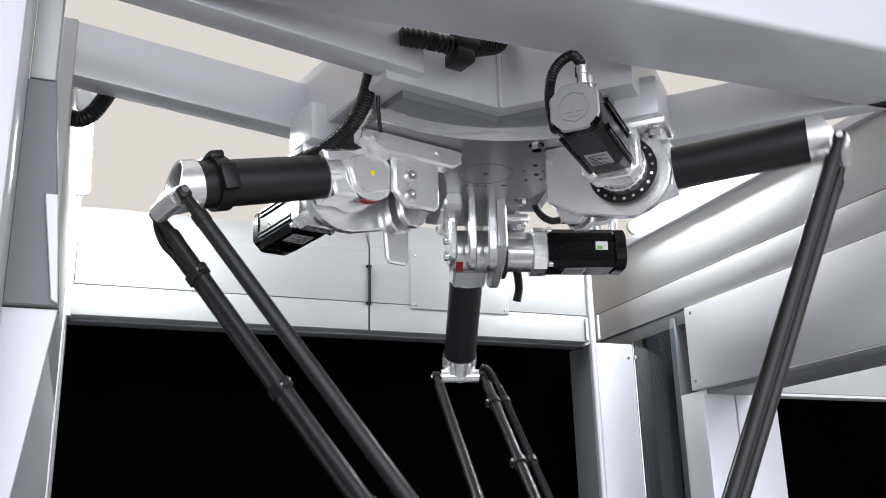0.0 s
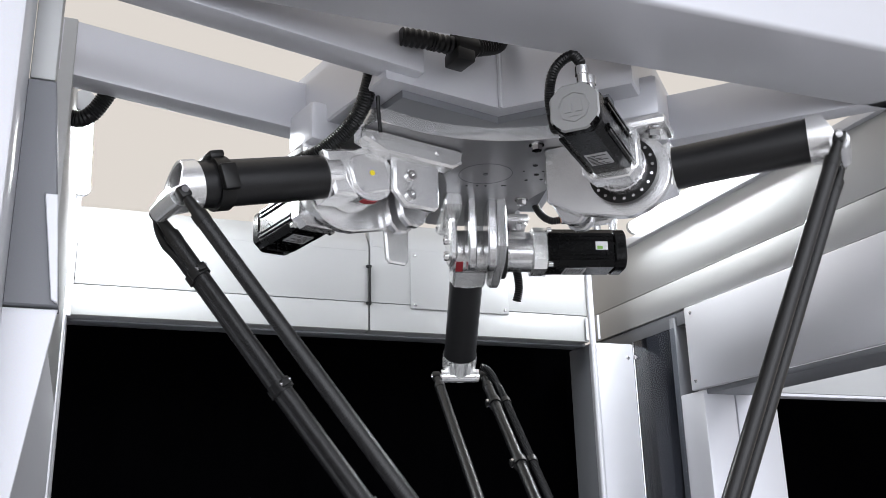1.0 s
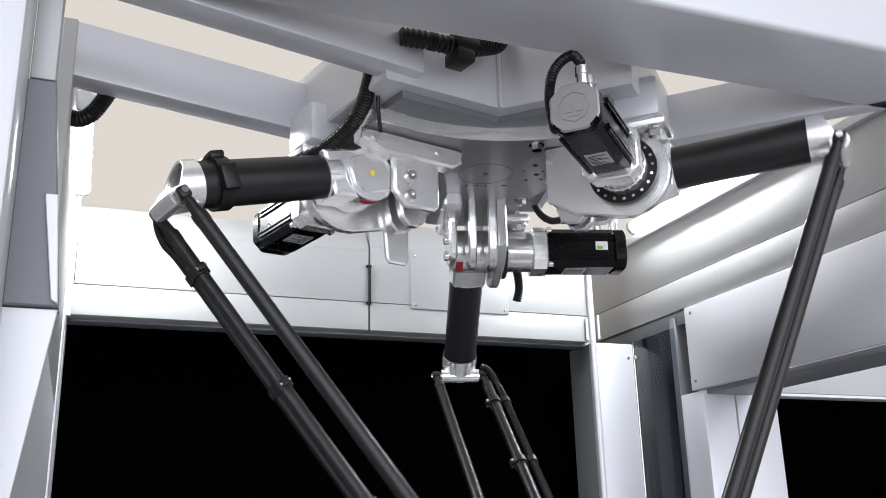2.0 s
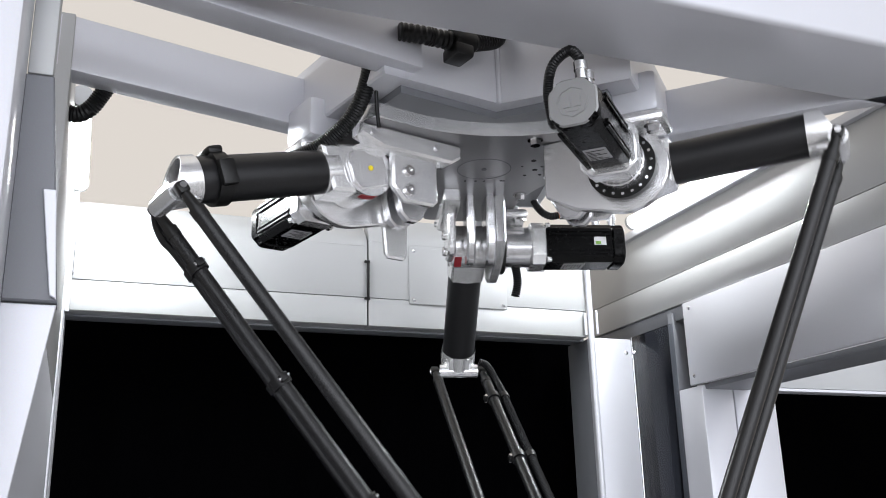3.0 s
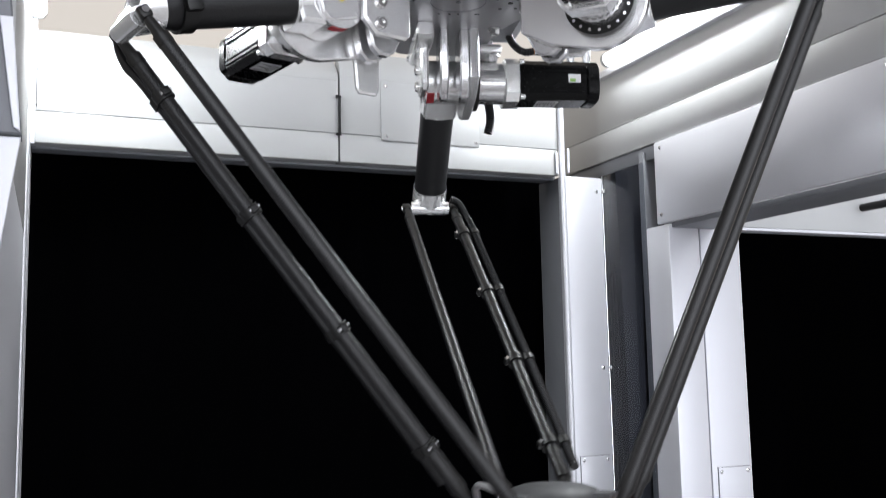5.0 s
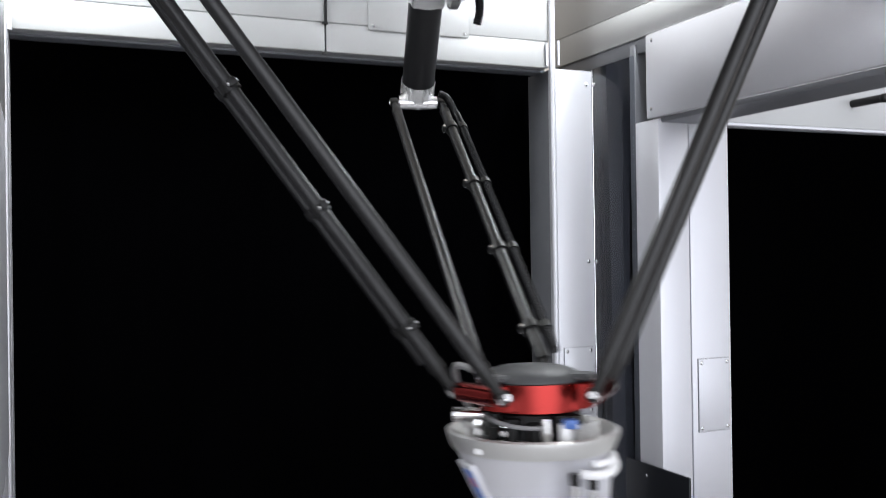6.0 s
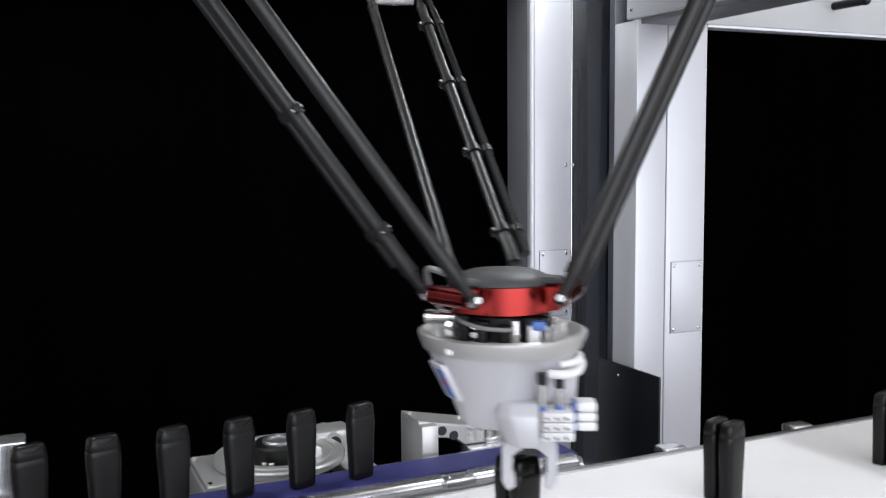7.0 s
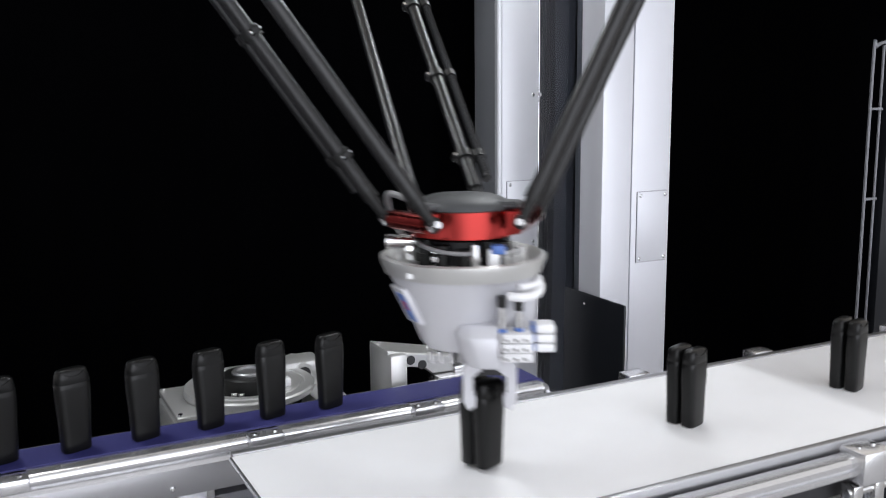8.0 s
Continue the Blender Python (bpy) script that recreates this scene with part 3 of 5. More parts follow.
def shoulder(k):
    m = turn(k)
    yz = Matrix(((0, 0, 1, 0), (1, 0, 0, 0), (0, 1, 0, 0), (0, 0, 0, 1)))
    part("cheek_plate", cheek(0.165, 0.085, -0.086, 0.094, 0.050, 0.073), CAST, robot, "thick machined side plate with a round end", m)
    bm = bmesh.new()
    prism(bm, [(0.165, 0.085), (0.165, -0.030), (0.188, -0.074), (0.202, -0.083), (0.224, -0.083), (0.240, -0.068), (0.250, -0.03), (0.250, 0.085)], -0.022, -0.001, yz, bevel=0.004)
    part("inner_plate", bm, STEEL, robot, "", m)
    bm = bmesh.new()
    prism(bm, [(0.165, 0.085), (0.165, -0.030), (0.188, -0.074), (0.202, -0.083), (0.224, -0.083), (0.240, -0.068), (0.250, -0.03), (0.250, 0.085)], 0.026, 0.0485, yz, bevel=0.004)
    part("inner_plate", bm, STEEL, robot, "", m)
    bm = bmesh.new()
    prism(bm, [(0.178, 0.040), (0.178, -0.048), (0.190, -0.060), (0.262, -0.060), (0.290, -0.030), (0.290, 0.040)], -0.068, -0.048, yz, bevel=0.005)
    near = part("outer_plate", bm, CAST, robot, "", m)
    for y, z in ((0.252, 0.006), (0.252, -0.036)):
        bm = bmesh.new()
        lathe(bm, [(0, 0.003), (0.0055, 0.003), (0.0055, 0.0075), (0.0105, 0.0075), (0.0125, 0.005), (0.0125, 0), (0, 0)], 18,
              Matrix.Translation((-0.068, y, z)) @ Matrix.Rotation(radians(-90), 4, "Y"))
        part("socket_screw", bm, CHROME, near)
    bm = bmesh.new()
    prism(bm, [(0.125, 0.056), (0.150, 0.040), (0.320, 0.040), (0.372, 0.060), (0.372, 0.084), (0.125, 0.084)], -0.082, -0.040, yz, bevel=0.005)
    bar = part("foot_bar", bm, CAST, robot, "", m)
    for y in (0.19, 0.345):
        bm = bmesh.new()
        cyl(bm, (-0.082, y, 0.066), (-0.086, y, 0.066), 0.0065, seg=14)
        part("screw", bm, STEEL, bar)
    bm = bmesh.new()
    box(bm, (0.0495, 0.260, 0.060), (0.150, 0.440, 0.0845), 0.012)
    foot = part("foot_plate", bm, CAST, robot, "", m)
    bm = bmesh.new()
    box(bm, (0.030, 0.330, 0.0855), (0.140, 0.430, 0.175), 0.012)
    part("foot_block", bm, PAINT, robot, "", m)
    for x, y in ((0.128, 0.412), (0.128, 0.285)):
        bm = bmesh.new()
        bolt(bm, (x, y, 0.060), (0, 0, -1), 0.0125, 0.018)
        part("bolt", bm, CHROME, foot)
    if k == 1:
        bm = bmesh.new()
        prism(bm, [(0.160, 0.085), (0.164, -0.128), (0.172, -0.138), (0.212, -0.138), (0.220, -0.128), (0.238, 0.085)], 0.0735, 0.088, yz, bevel=0.004)
        part("hanging_bracket", bm, CAST, robot, "tapered plate hanging below the base plate", m)
    # gearbox with its ring of screws, adapter and motor
    bm = bmesh.new()
    cyl(bm, (0.0735, RB, 0), (0.090, RB, 0), 0.071, seg=48)
    gear = part("gearbox_ring", bm, BLACK, robot, "dark flange ring with a circle of screws", m)
    for i in range(20):
        a = 2 * math.pi * i / 20
        bm = bmesh.new()
        cyl(bm, (0.090, RB + 0.063 * math.cos(a), 0.063 * math.sin(a)), (0.095, RB + 0.063 * math.cos(a), 0.063 * math.sin(a)), 0.0034, seg=10)
        part("screw", bm, CHROME, gear)
    bm = bmesh.new()
    cyl(bm, (0.090, RB, 0), (0.158, RB, 0), 0.053, seg=40)
    cyl(bm, (0.112, RB, 0), (0.118, RB, 0), 0.0545, seg=40)
    part("gearbox", bm, STEEL, robot, "bright round gearbox", m)
    bm = bmesh.new()
    s = 0.056
    c = 0.020
    px = Matrix(((0, 0, 1, 0), (1, 0, 0, RB), (0, 1, 0, 0), (0, 0, 0, 1)))
    prism(bm, [(-s, -s + c), (-s + c, -s), (s - c, -s), (s, -s + c), (s, s - c), (s - c, s), (-s + c, s), (-s, s - c)], 0.158, 0.197, px, bevel=0.003)
    part("adapter", bm, CAST, robot, "", m)
    s, c = (0.0425, 0.016) if k == 2 else (0.051, 0.014)
    end = 0.018 if k == 2 else 0.0
    octo = [(-s, -s + c), (-s + c, -s), (s - c, -s), (s, -s + c), (s, s - c), (s - c, s), (-s + c, s), (-s, s - c)]
    bm = bmesh.new()
    prism(bm, octo, 0.1975, 0.372 + 1.6 * end, px, bevel=0.002)
    motor = part("motor", bm, MOTOR, robot, "black square servo motor with rounded corners", m)
    for w in (-1, 1):                                       # long cooling fins along two flanks
        for q in (-0.030, -0.020, 0.020, 0.030):
            bm = bmesh.new()
            box(bm, (0.204, RB + w * (s - 0.001), q - 0.0022), (0.366, RB + w * (s + 0.0045), q + 0.0022))
            part("fin", bm, MOTOR, motor)
    bm = bmesh.new()
    e, f, g = s * 1.05, s * 1.05 - 0.017, s * 1.05 - 0.026
    rim = []
    for qa, qb in ((1, 1), (-1, 1), (-1, -1), (1, -1)):     # notched corners
        corner = [(e, g), (e - 0.004, f), (f + 0.002, f + 0.002), (f, e - 0.004), (g, e)]
        rim += [(qa * y, qb * z) for y, z in (corner if qa * qb > 0 else corner[::-1])]
    prism(bm, rim, 0.3725 + 1.6 * end, 0.404 + end, px, bevel=0.003)
    bm.normal_update()
    for f in bm.faces:                                      # black flanks, bare grainy face
        f.material_index = 1 if f.normal.x > 0.5 else 0
    part("end_cap", bm, [MOTOR, MOTOR_CAP if k == 2 else MOTOR], motor, "motor end cap with a grainy face")
    bm = bmesh.new()                                        # raised emblem, as plain shapes
    lathe(bm, [(0.027, 0.404 + end), (0.027, 0.4058 + end), (0.029, 0.4058 + end), (0.029, 0.404 + end)], 8, px)
    box(bm, (0.404 + end, RB - 0.016, -0.010), (0.4058 + end, RB - 0.004, 0.010))
    box(bm, (0.404 + end, RB + 0.003, -0.010), (0.4058 + end, RB + 0.015, 0.010))
    box(bm, (0.404 + end, RB - 0.012, -0.018), (0.4052 + end, RB + 0.012, -0.014))
    part("emblem", bm, MOTOR_CAP if k == 2 else MOTOR, motor)
    g = s - 0.006
    for y, z in ((-g, -g), (g, -g), (-g, g), (g, g)):
        bm = bmesh.new()
        cyl(bm, (0.197, RB + y, z), (0.208, RB + y, z), 0.0085, seg=14)
        part("screw", bm, CHROME, motor)
    bm = bmesh.new()
    box(bm, (0.245, RB - 0.5 * s, -s - 0.0012), (0.300, RB + 0.5 * s, -s + 0.0004))
    lab = part("label", bm, LABEL, motor, "silver rating label with unreadable print")
    bm = bmesh.new()
    for i in range(7):
        box(bm, (0.249 + 0.0068 * i, RB - 0.42 * s, -s - 0.0018), (0.2515 + 0.0068 * i, RB + 0.40 * s - 0.011 * (i % 3), -s - 0.0011))
    part("print", bm, PRINT, lab)
    bm = bmesh.new()
    box(bm, (0.322, RB - s - 0.0008, -0.008), (0.354, RB - s + 0.0004, 0.014))
    st = part("sticker", bm, WHITE, motor, "small white sticker with a green mark")
    bm = bmesh.new()
    box(bm, (0.326, RB - s - 0.0014, -0.006), (0.340, RB - s - 0.0007, 0.002))
    part("mark", bm, GREEN, st)
    for x in (0.388, 0.345):                                # plugs on the motor
        bm = bmesh.new()
        cyl(bm, (x, RB + 0.010, s), (x, RB + 0.010, s + 0.030), 0.011, seg=18)
        cyl(bm, (x, RB + 0.010, s + 0.030), (x, RB + 0.010, s + 0.046), 0.0128, seg=18)
        cyl(bm, (x, RB + 0.010, s + 0.010), (x, RB + 0.010, s + 0.014), 0.0125, seg=18)
        part("plug", bm, CHROME, motor, "bright round cable plug")


ARM = []
RODS = []


def upper_arm(k):
    """Shoulder casting, carbon tube and end fitting; its own space has the shoulder axis along x and the arm along y."""
    bm = bmesh.new()
    cyl(bm, (-0.045, 0, 0), (0.047, 0, 0), 0.056, seg=36)
    prism(bm, [(-0.01, -0.052), (0.090, -0.030), (0.090, 0.064), (0.0, 0.056)], -0.043, 0.043,
          Matrix(((0, 0, 1, 0), (1, 0, 0, 0), (0, 1, 0, 0), (0, 0, 0, 1))), bevel=0.006)
    cyl(bm, (0, 0.060, 0.017), (0, 0.092, 0.018), 0.048, seg=36)
    arm = part("upper_arm", bm, CAST, robot, "bright cast shoulder with a black carbon tube")
    bm = bmesh.new()
    cyl(bm, (0, 0.090, 0.018), (0, 0.362, 0.030), 0.0445, seg=48)
    part("tube", bm, CARBON, arm, "black carbon fibre tube")
    bm = bmesh.new()
    pts = [(-0.038, -0.030), (-0.030, -0.040), (0.030, -0.040), (0.046, -0.022), (0.046, 0.022), (0.030, 0.042), (-0.030, 0.042), (-0.038, 0.030)]
    prism(bm, pts, -0.053, -0.0455, Matrix(((0, 0, 1, 0), (1, 0, 0, 0), (0, 1, 0, 0), (0, 0, 0, 1))), bevel=0.0025)
    cap = part("hub_cap", bm, CAST, arm)
    bm = bmesh.new()
    cyl(bm, (-0.0532, 0, 0), (-0.0545, 0, 0), 0.0055, seg=16)
    part("yellow_dot", bm, YELLOW, cap)
    for y, z in ((0.034, 0.030), (-0.028, 0.032), (-0.028, -0.030), (0.034, -0.030)):
        bm = bmesh.new()
        cyl(bm, (-0.053, y, z), (-0.0545, y, z), 0.0045, seg=10)
        part("screw", bm, STEEL, cap)
    bm = bmesh.new()
    for i in range(8):
        a0, a1 = radians(-95 + i * 4.5), radians(-95 + (i + 1) * 4.5)
        f = [bm.verts.new((x, 0.0568 * math.cos(a), 0.0568 * math.sin(a))) for x, a in ((-0.04, a0), (-0.022, a0), (-0.022, a1), (-0.04, a1))]
        g = [bm.verts.new((x, 0.0555 * math.cos(a), 0.0555 * math.sin(a))) for x, a in ((-0.04, a0), (-0.022, a0), (-0.022, a1), (-0.04, a1))]
        bm.faces.new(f)
        for i2 in range(4):
            bm.faces.new((f[i2], f[(i2 + 1) % 4], g[(i2 + 1) % 4], g[i2]))
    part("red_mark", bm, REDMARK, arm)
    # end fitting: obliquely cut hollow collar with the cross pin below it
    bm = bmesh.new()
    n = 36
    rings = []
    for r, y0, cut in ((0.0475, 0.354, 0.0), (0.0480, 0.396, 0.022), (0.0475, 0.399, 0.022), (0.0425, 0.399, 0.022), (0.0415, 0.396, 0.022), (0.041, 0.3605, 0.0)):
        ring = []
        for i in range(n):
            a = 2 * math.pi * i / n
            ring.append(bm.verts.new((r * math.cos(a), y0 + cut * (-math.sin(a)), 0.031 + r * math.sin(a))))
        rings.append(ring)
    for a, b in zip(rings, rings[1:]):
        for i in range(n):
            bm.faces.new((a[i], a[(i + 1) % n], b[(i + 1) % n], b[i]))
    part("end_ring", bm, CAST, arm, "obliquely cut hollow end ring")
    bm = bmesh.new()
    prism(bm, [(0.360, -0.012), (0.392, -0.014), (0.423, -0.008), (0.427, 0.010), (0.413, 0.026), (0.386, 0.010)], -0.030, 0.030,
          Matrix(((0, 0, 1, 0), (1, 0, 0, 0), (0, 1, 0, 0), (0, 0, 0, 1))), bevel=0.003)
    cyl(bm, (-0.053, LU, 0), (0.053, LU, 0), 0.0185, seg=28)
    part("cross_pin", bm, CAST, arm)
    for s in (-1, 1):
        bm = bmesh.new()
        cyl(bm, (s * 0.050, LU, 0), (s * (WH + 0.006), LU, 0), 0.006, seg=14)
        ball(bm, (s * WH, LU, 0), 0.0095, 16)
        part("ball_joint", bm, CHROME, arm)
    if k == 1:
        bm = bmesh.new()
        cyl(bm, (0, 0.296, 0.0272), (0, 0.323, 0.0284), 0.0515, seg=40)
        box(bm, (-0.062, 0.293, 0.0), (-0.045, 0.325, 0.050), 0.005)
        box(bm, (-0.030, 0.294, 0.070), (0.030, 0.324, 0.086), 0.006)
        part("cable_clamp", bm, BLACK, arm, "black plastic cable clamp round the tube")
    ARM.append(arm)


def rod(k, s):
    """One carbon rod along +z from the elbow ball to the platform ball."""
    bm = bmesh.new()
    cyl(bm, (0, 0, 0.060), (0, 0, LF - 0.060), 0.0138, seg=24)
    r = part("forearm_rod", bm, ROD, robot, "dark carbon rod with black ball sockets")
    for z0, z1, d in ((0.0, 0.062, 1), (LF, LF - 0.062, -1)):
        bm = bmesh.new()
        cyl(bm, (0, 0, z0 + d * 0.004), (0, 0, z0 + d * 0.045), 0.0085, 0.0115, seg=16)
        cyl(bm, (0, 0, z0 + d * 0.045), (0, 0, z0 + d * 0.064), 0.0148, seg=20)
        box(bm, (-0.0115, -0.011, z0 - 0.012), (0.0115, 0.011, z0 + 0.012), 0.005)
        part("socket", bm, BLACK, r)
        bm = bmesh.new()
        cyl(bm, (-0.0150, 0, z0), (0.0150, 0, z0), 0.0065, seg=14)
        part("socket_pin", bm, CHROME, r)
    carries = s == -1 and k < 2
    if carries:
        out = Vector((0.95, -0.12, 0)) if k == 1 else Vector((1, 0, 0))
        for z in (0.135, 0.395, 0.658, 0.920):
            bm = bmesh.new()
            cyl(bm, (0, 0, z - 0.010), (0, 0, z + 0.010), 0.0185, seg=24)
            p = out * (0.026 if k == 1 else 0.031)
            cyl(bm, (p.x, p.y, z - 0.009), (p.x, p.y, z + 0.009), 0.014, seg=20)
            box(bm, (-0.026, -0.008, z - 0.007), (-0.012, 0.008, z + 0.007), 0.002)
            part("cable_clip", bm, BLACK, r)
            bm = bmesh.new()
            cyl(bm, (-0.020, -0.0105, z), (-0.020, 0.0105, z), 0.0042, seg=10)
            part("clip_screw", bm, CHROME, r)
        bm = bmesh.new()
        q = out * (0.026 if k == 1 else 0.031)
        if k == 1:
            pts = [Vector((0.014, 0.075, -0.040)), Vector((0.026, 0.045, -0.030)), Vector((0.031, 0.012, -0.005)), Vector((0.029, -0.006, 0.045))]
        else:
            pts = [Vector((-0.01, 0.03, 0.0)), Vector((0.012, 0.022, 0.012)), q * 0.9 + Vector((0, 0, 0.055))]
        pts += [q + Vector((0, 0, z)) for z in (0.10, 0.30, 0.53, 0.76, 0.94, 0.99)]
        hose(bm, pts, 0.0105, 10, ribs=0.0002 if k == 1 else 0.0007, pitch=0.0044, steps=6)
        part("cable", bm, RUBBER, r, "ribbed black cable clipped along the rod")
    RODS.append((k, s, r))


def platform():
    """Red anodised platform under a dark dome; its origin lies in the plane of the ball joints."""
    bm = bmesh.new()
    pts = []
    n = 96
    for i in range(n):
        a = 360 * i / n
        d = abs(((a - 90 + 60) % 120) - 60)                 # degrees from the nearest arm
        r = 0.098 + 0.016 * max(0, 1 - d / 30)
        pts.append((r * math.cos(radians(a)), r * math.sin(radians(a))))
    prism(bm, pts, -0.030, 0.016, bevel=0.003)
    lathe(bm, [(0.0, -0.038), (0.088, -0.038), (0.096, -0.033), (0.096, -0.029), (0, -0.029)], 48)
    body = part("platform", bm, RED, robot, "red anodised platform under a dark rubber dome")
    for k in range(3):
        m = turn(k)
        bm = bmesh.new()
        a, b = m @ Vector((-0.050, RP - 0.004, 0)), m @ Vector((0.050, RP - 0.004, 0))
        cyl(bm, a, b, 0.018, seg=24)
        prism(bm, [(-0.040, 0.085), (0.040, 0.085), (0.034, RP), (-0.034, RP)], -0.016, 0.014, m)
        part("pin_block", bm, RED, body)
        for s in (-1, 1):
            bm = bmesh.new()
            cyl(bm, m @ Vector((s * 0.049, RP, 0)), m @ Vector((s * (WH + 0.008), RP, 0)), 0.0065, seg=12)
            ball(bm, m @ Vector((s * WH, RP, 0)), 0.0135, 16)
            part("ball_joint", bm, CHROME, body)
    bm = bmesh.new()
    lathe(bm, [(0, 0.042), (0.03, 0.041), (0.06, 0.038), (0.078, 0.032), (0.088, 0.024), (0.091, 0.0165), (0.0, 0.0165)], 48)
    for k in range(3):
        m = turn(k)
        prism(bm, [(-0.030, 0.05), (0.030, 0.05), (0.022, 0.112), (-0.022, 0.112)], 0.0165, 0.030, m, bevel=0.004)
    part("dome", bm, DOME, body, "dark grey rubber dome")
    bm = bmesh.new()
    hose(bm, [turn(1) @ Vector(p) for p in ((-0.02, 0.15, 0.045), (0.03, 0.15, 0.05), (0.07, 0.12, 0.02), (0.075, 0.09, -0.03), (0.05, 0.06, -0.07))], 0.0058, 10)
    part("hose_loop", bm, HOSE_GREY, body, "thin grey hose looped under the joints")
    return body


robot_head()
for arm_no in range(3):
    shoulder(arm_no)
for arm_no in range(3):
    upper_arm(arm_no)
    for side in (-1, 1):
        rod(arm_no, side)
PLATFORM = platform()


# ---- the gripper ----
GRIP_TURN = Matrix.Rotation(radians(-28), 4, "Z")
JAW_X = 0.048


def gripper():
    root = thing("gripper", pose(0.8, 1.6, H - 0.24, 0, 0, -28), "silver-grey funnel-shaped gripper with white valve blocks and grey jaws", "gripper")
    bm = bmesh.new()
    lathe(bm, [(0.020, -0.086), (0.116, -0.086), (0.128, -0.078), (0.150, -0.070), (0.156, -0.073), (0.156, -0.080), (0.147, -0.103), (0.138, -0.105)], 72)
    rim = part("rim", bm, RIM, root, "bright flared rim of the funnel")
    bm = bmesh.new()
    box(bm, (-0.0985, -0.1235, -0.096), (-0.0885, -0.1175, -0.087))
    part("white_mark", bm, WHITE, rim)
    # tapering housing with a flat facet, narrower below
    bm = bmesh.new()
    n = 56
    rings = []
    for z, cx, a, b, lim in ((-0.103, 0.0, 0.143, 0.143, 0.15), (-0.112, 0.001, 0.139, 0.139, 0.128), (-0.150, 0.005, 0.121, 0.117, 0.104), (-0.200, -0.002, 0.094, 0.090, 0.088),
                             (-0.236, -0.006, 0.076, 0.074, 0.078), (-0.248, -0.006, 0.066, 0.064, 0.070), (-0.251, -0.006, 0.050, 0.05, 0.06)):
        ring = []
        for i in range(n):
            t = 2 * math.pi * i / n
            x, y = cx + a * math.cos(t), b * math.sin(t)
            over = 0.5 * x - 0.866 * y - lim
            if over > 0:
                x, y = x - 0.5 * over, y + 0.866 * over
            ring.append(bm.verts.new((x, y, z)))
        rings.append(ring)
    for a, b in zip(rings, rings[1:]):
        for i in range(n):
            bm.faces.new((a[i], a[(i + 1) % n], b[(i + 1) % n], b[i]))
    bm.faces.new(rings[-1])
    lathe(bm, [(0.044, -0.100), (0.042, -0.150), (0.038, -0.205), (0.030, -0.212), (0, -0.212)], 28, Matrix.Translation((0.100, 0.01, 0)))
    part("housing", bm, HOUSING, root, "silver-grey tapered housing", None, 25)
    bm = bmesh.new()
    # corner block: sloping top and flank, it grows out of the housing
    low = [(-0.002, -0.074), (0.010, -0.112), (0.030, -0.128), (0.063, -0.128), (0.063, -0.030), (-0.002, -0.030)]
    high = [(-0.016, -0.074), (-0.012, -0.112), (0.012, -0.126), (0.063, -0.128), (0.063, -0.030), (-0.016, -0.030)]
    top = [(-0.010, -0.070), (-0.004, -0.098), (0.016, -0.106), (0.063, -0.108), (0.063, -0.030), (-0.010, -0.030)]
    rings = [[bm.verts.new((x, y, z)) for x, y in pts] for pts, z in ((low, -0.262), (high, -0.206), (top, -0.186))]
    for a, b in zip(rings, rings[1:]):
        for i in range(6):
            bm.faces.new((a[i], a[(i + 1) % 6], b[(i + 1) % 6], b[i]))
    bm.faces.new(rings[0][::-1])
    bm.faces.new(rings[-1])
    bmesh.ops.bevel(bm, geom=list(bm.edges), offset=0.004, segments=2, profile=0.5, affect="EDGES")
    part("corner_block", bm, HOUSING, root)
    bm = bmesh.new()                                        # flat wall of the valve recess
    box(bm, (0.060, -0.082, -0.232), (0.066, -0.020, -0.108), 0.002)
    part("recess_wall", bm, HOUSING, root)
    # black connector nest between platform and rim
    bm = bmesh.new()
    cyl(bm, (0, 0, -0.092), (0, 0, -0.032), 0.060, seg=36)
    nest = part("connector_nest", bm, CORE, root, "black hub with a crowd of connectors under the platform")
    for i in range(11):
        a = 2 * math.pi * i / 11 + 0.2
        c = Vector((0.078 * math.cos(a), 0.078 * math.sin(a), 0))
        bm = bmesh.new()
        cyl(bm, c + Vector((0, 0, -0.088)), c + Vector((0, 0, -0.040 - 0.006 * (i % 3))), 0.014, seg=14)
        cyl(bm, c + Vector((0, 0, -0.070)), c + Vector((0, 0, -0.064)), 0.0155, seg=14)
        part("connector", bm, BLACK, nest)
    for x, y in ((-0.052, -0.094), (-0.098, -0.070)):
        bm = bmesh.new()
        for q in range(3):
            z = -0.050 - 0.016 * q
            cyl(bm, (x, y, z), (x + 0.002, y - 0.006, z), 0.0052, seg=10)
        part("screws", bm, CHROME, nest)
    for x, y in ((0.078, -0.055), (0.092, -0.040), (0.104, -0.022), (0.112, -0.002), (0.10, 0.04), (0.08, 0.07), (-0.10, 0.04), (-0.12, -0.02)):
        bm = bmesh.new()
        c = Vector((x, y, -0.086))
        cyl(bm, c, c + Vector((0, 0, 0.016)), 0.0085, seg=14)
        cyl(bm, c + Vector((0, 0, 0.016)), c + Vector((0, 0, 0.028)), 0.0065, seg=6)
        part("fitting", bm, RIM, nest)
    bm = bmesh.new()
    box(bm, (0.045, -0.100, -0.088), (0.066, -0.078, -0.050), 0.003)
    sensor = part("sensor_block", bm, WHITE, root, "white sensor block with a blue cap")
    bm = bmesh.new()
    box(bm, (0.051, -0.102, -0.058), (0.076, -0.076, -0.042), 0.003)
    part("blue_cap", bm, BLUE, sensor)
    bm = bmesh.new()
    cyl(bm, (-0.142, -0.02, -0.046), (-0.090, -0.02, -0.046), 0.0125, seg=20)
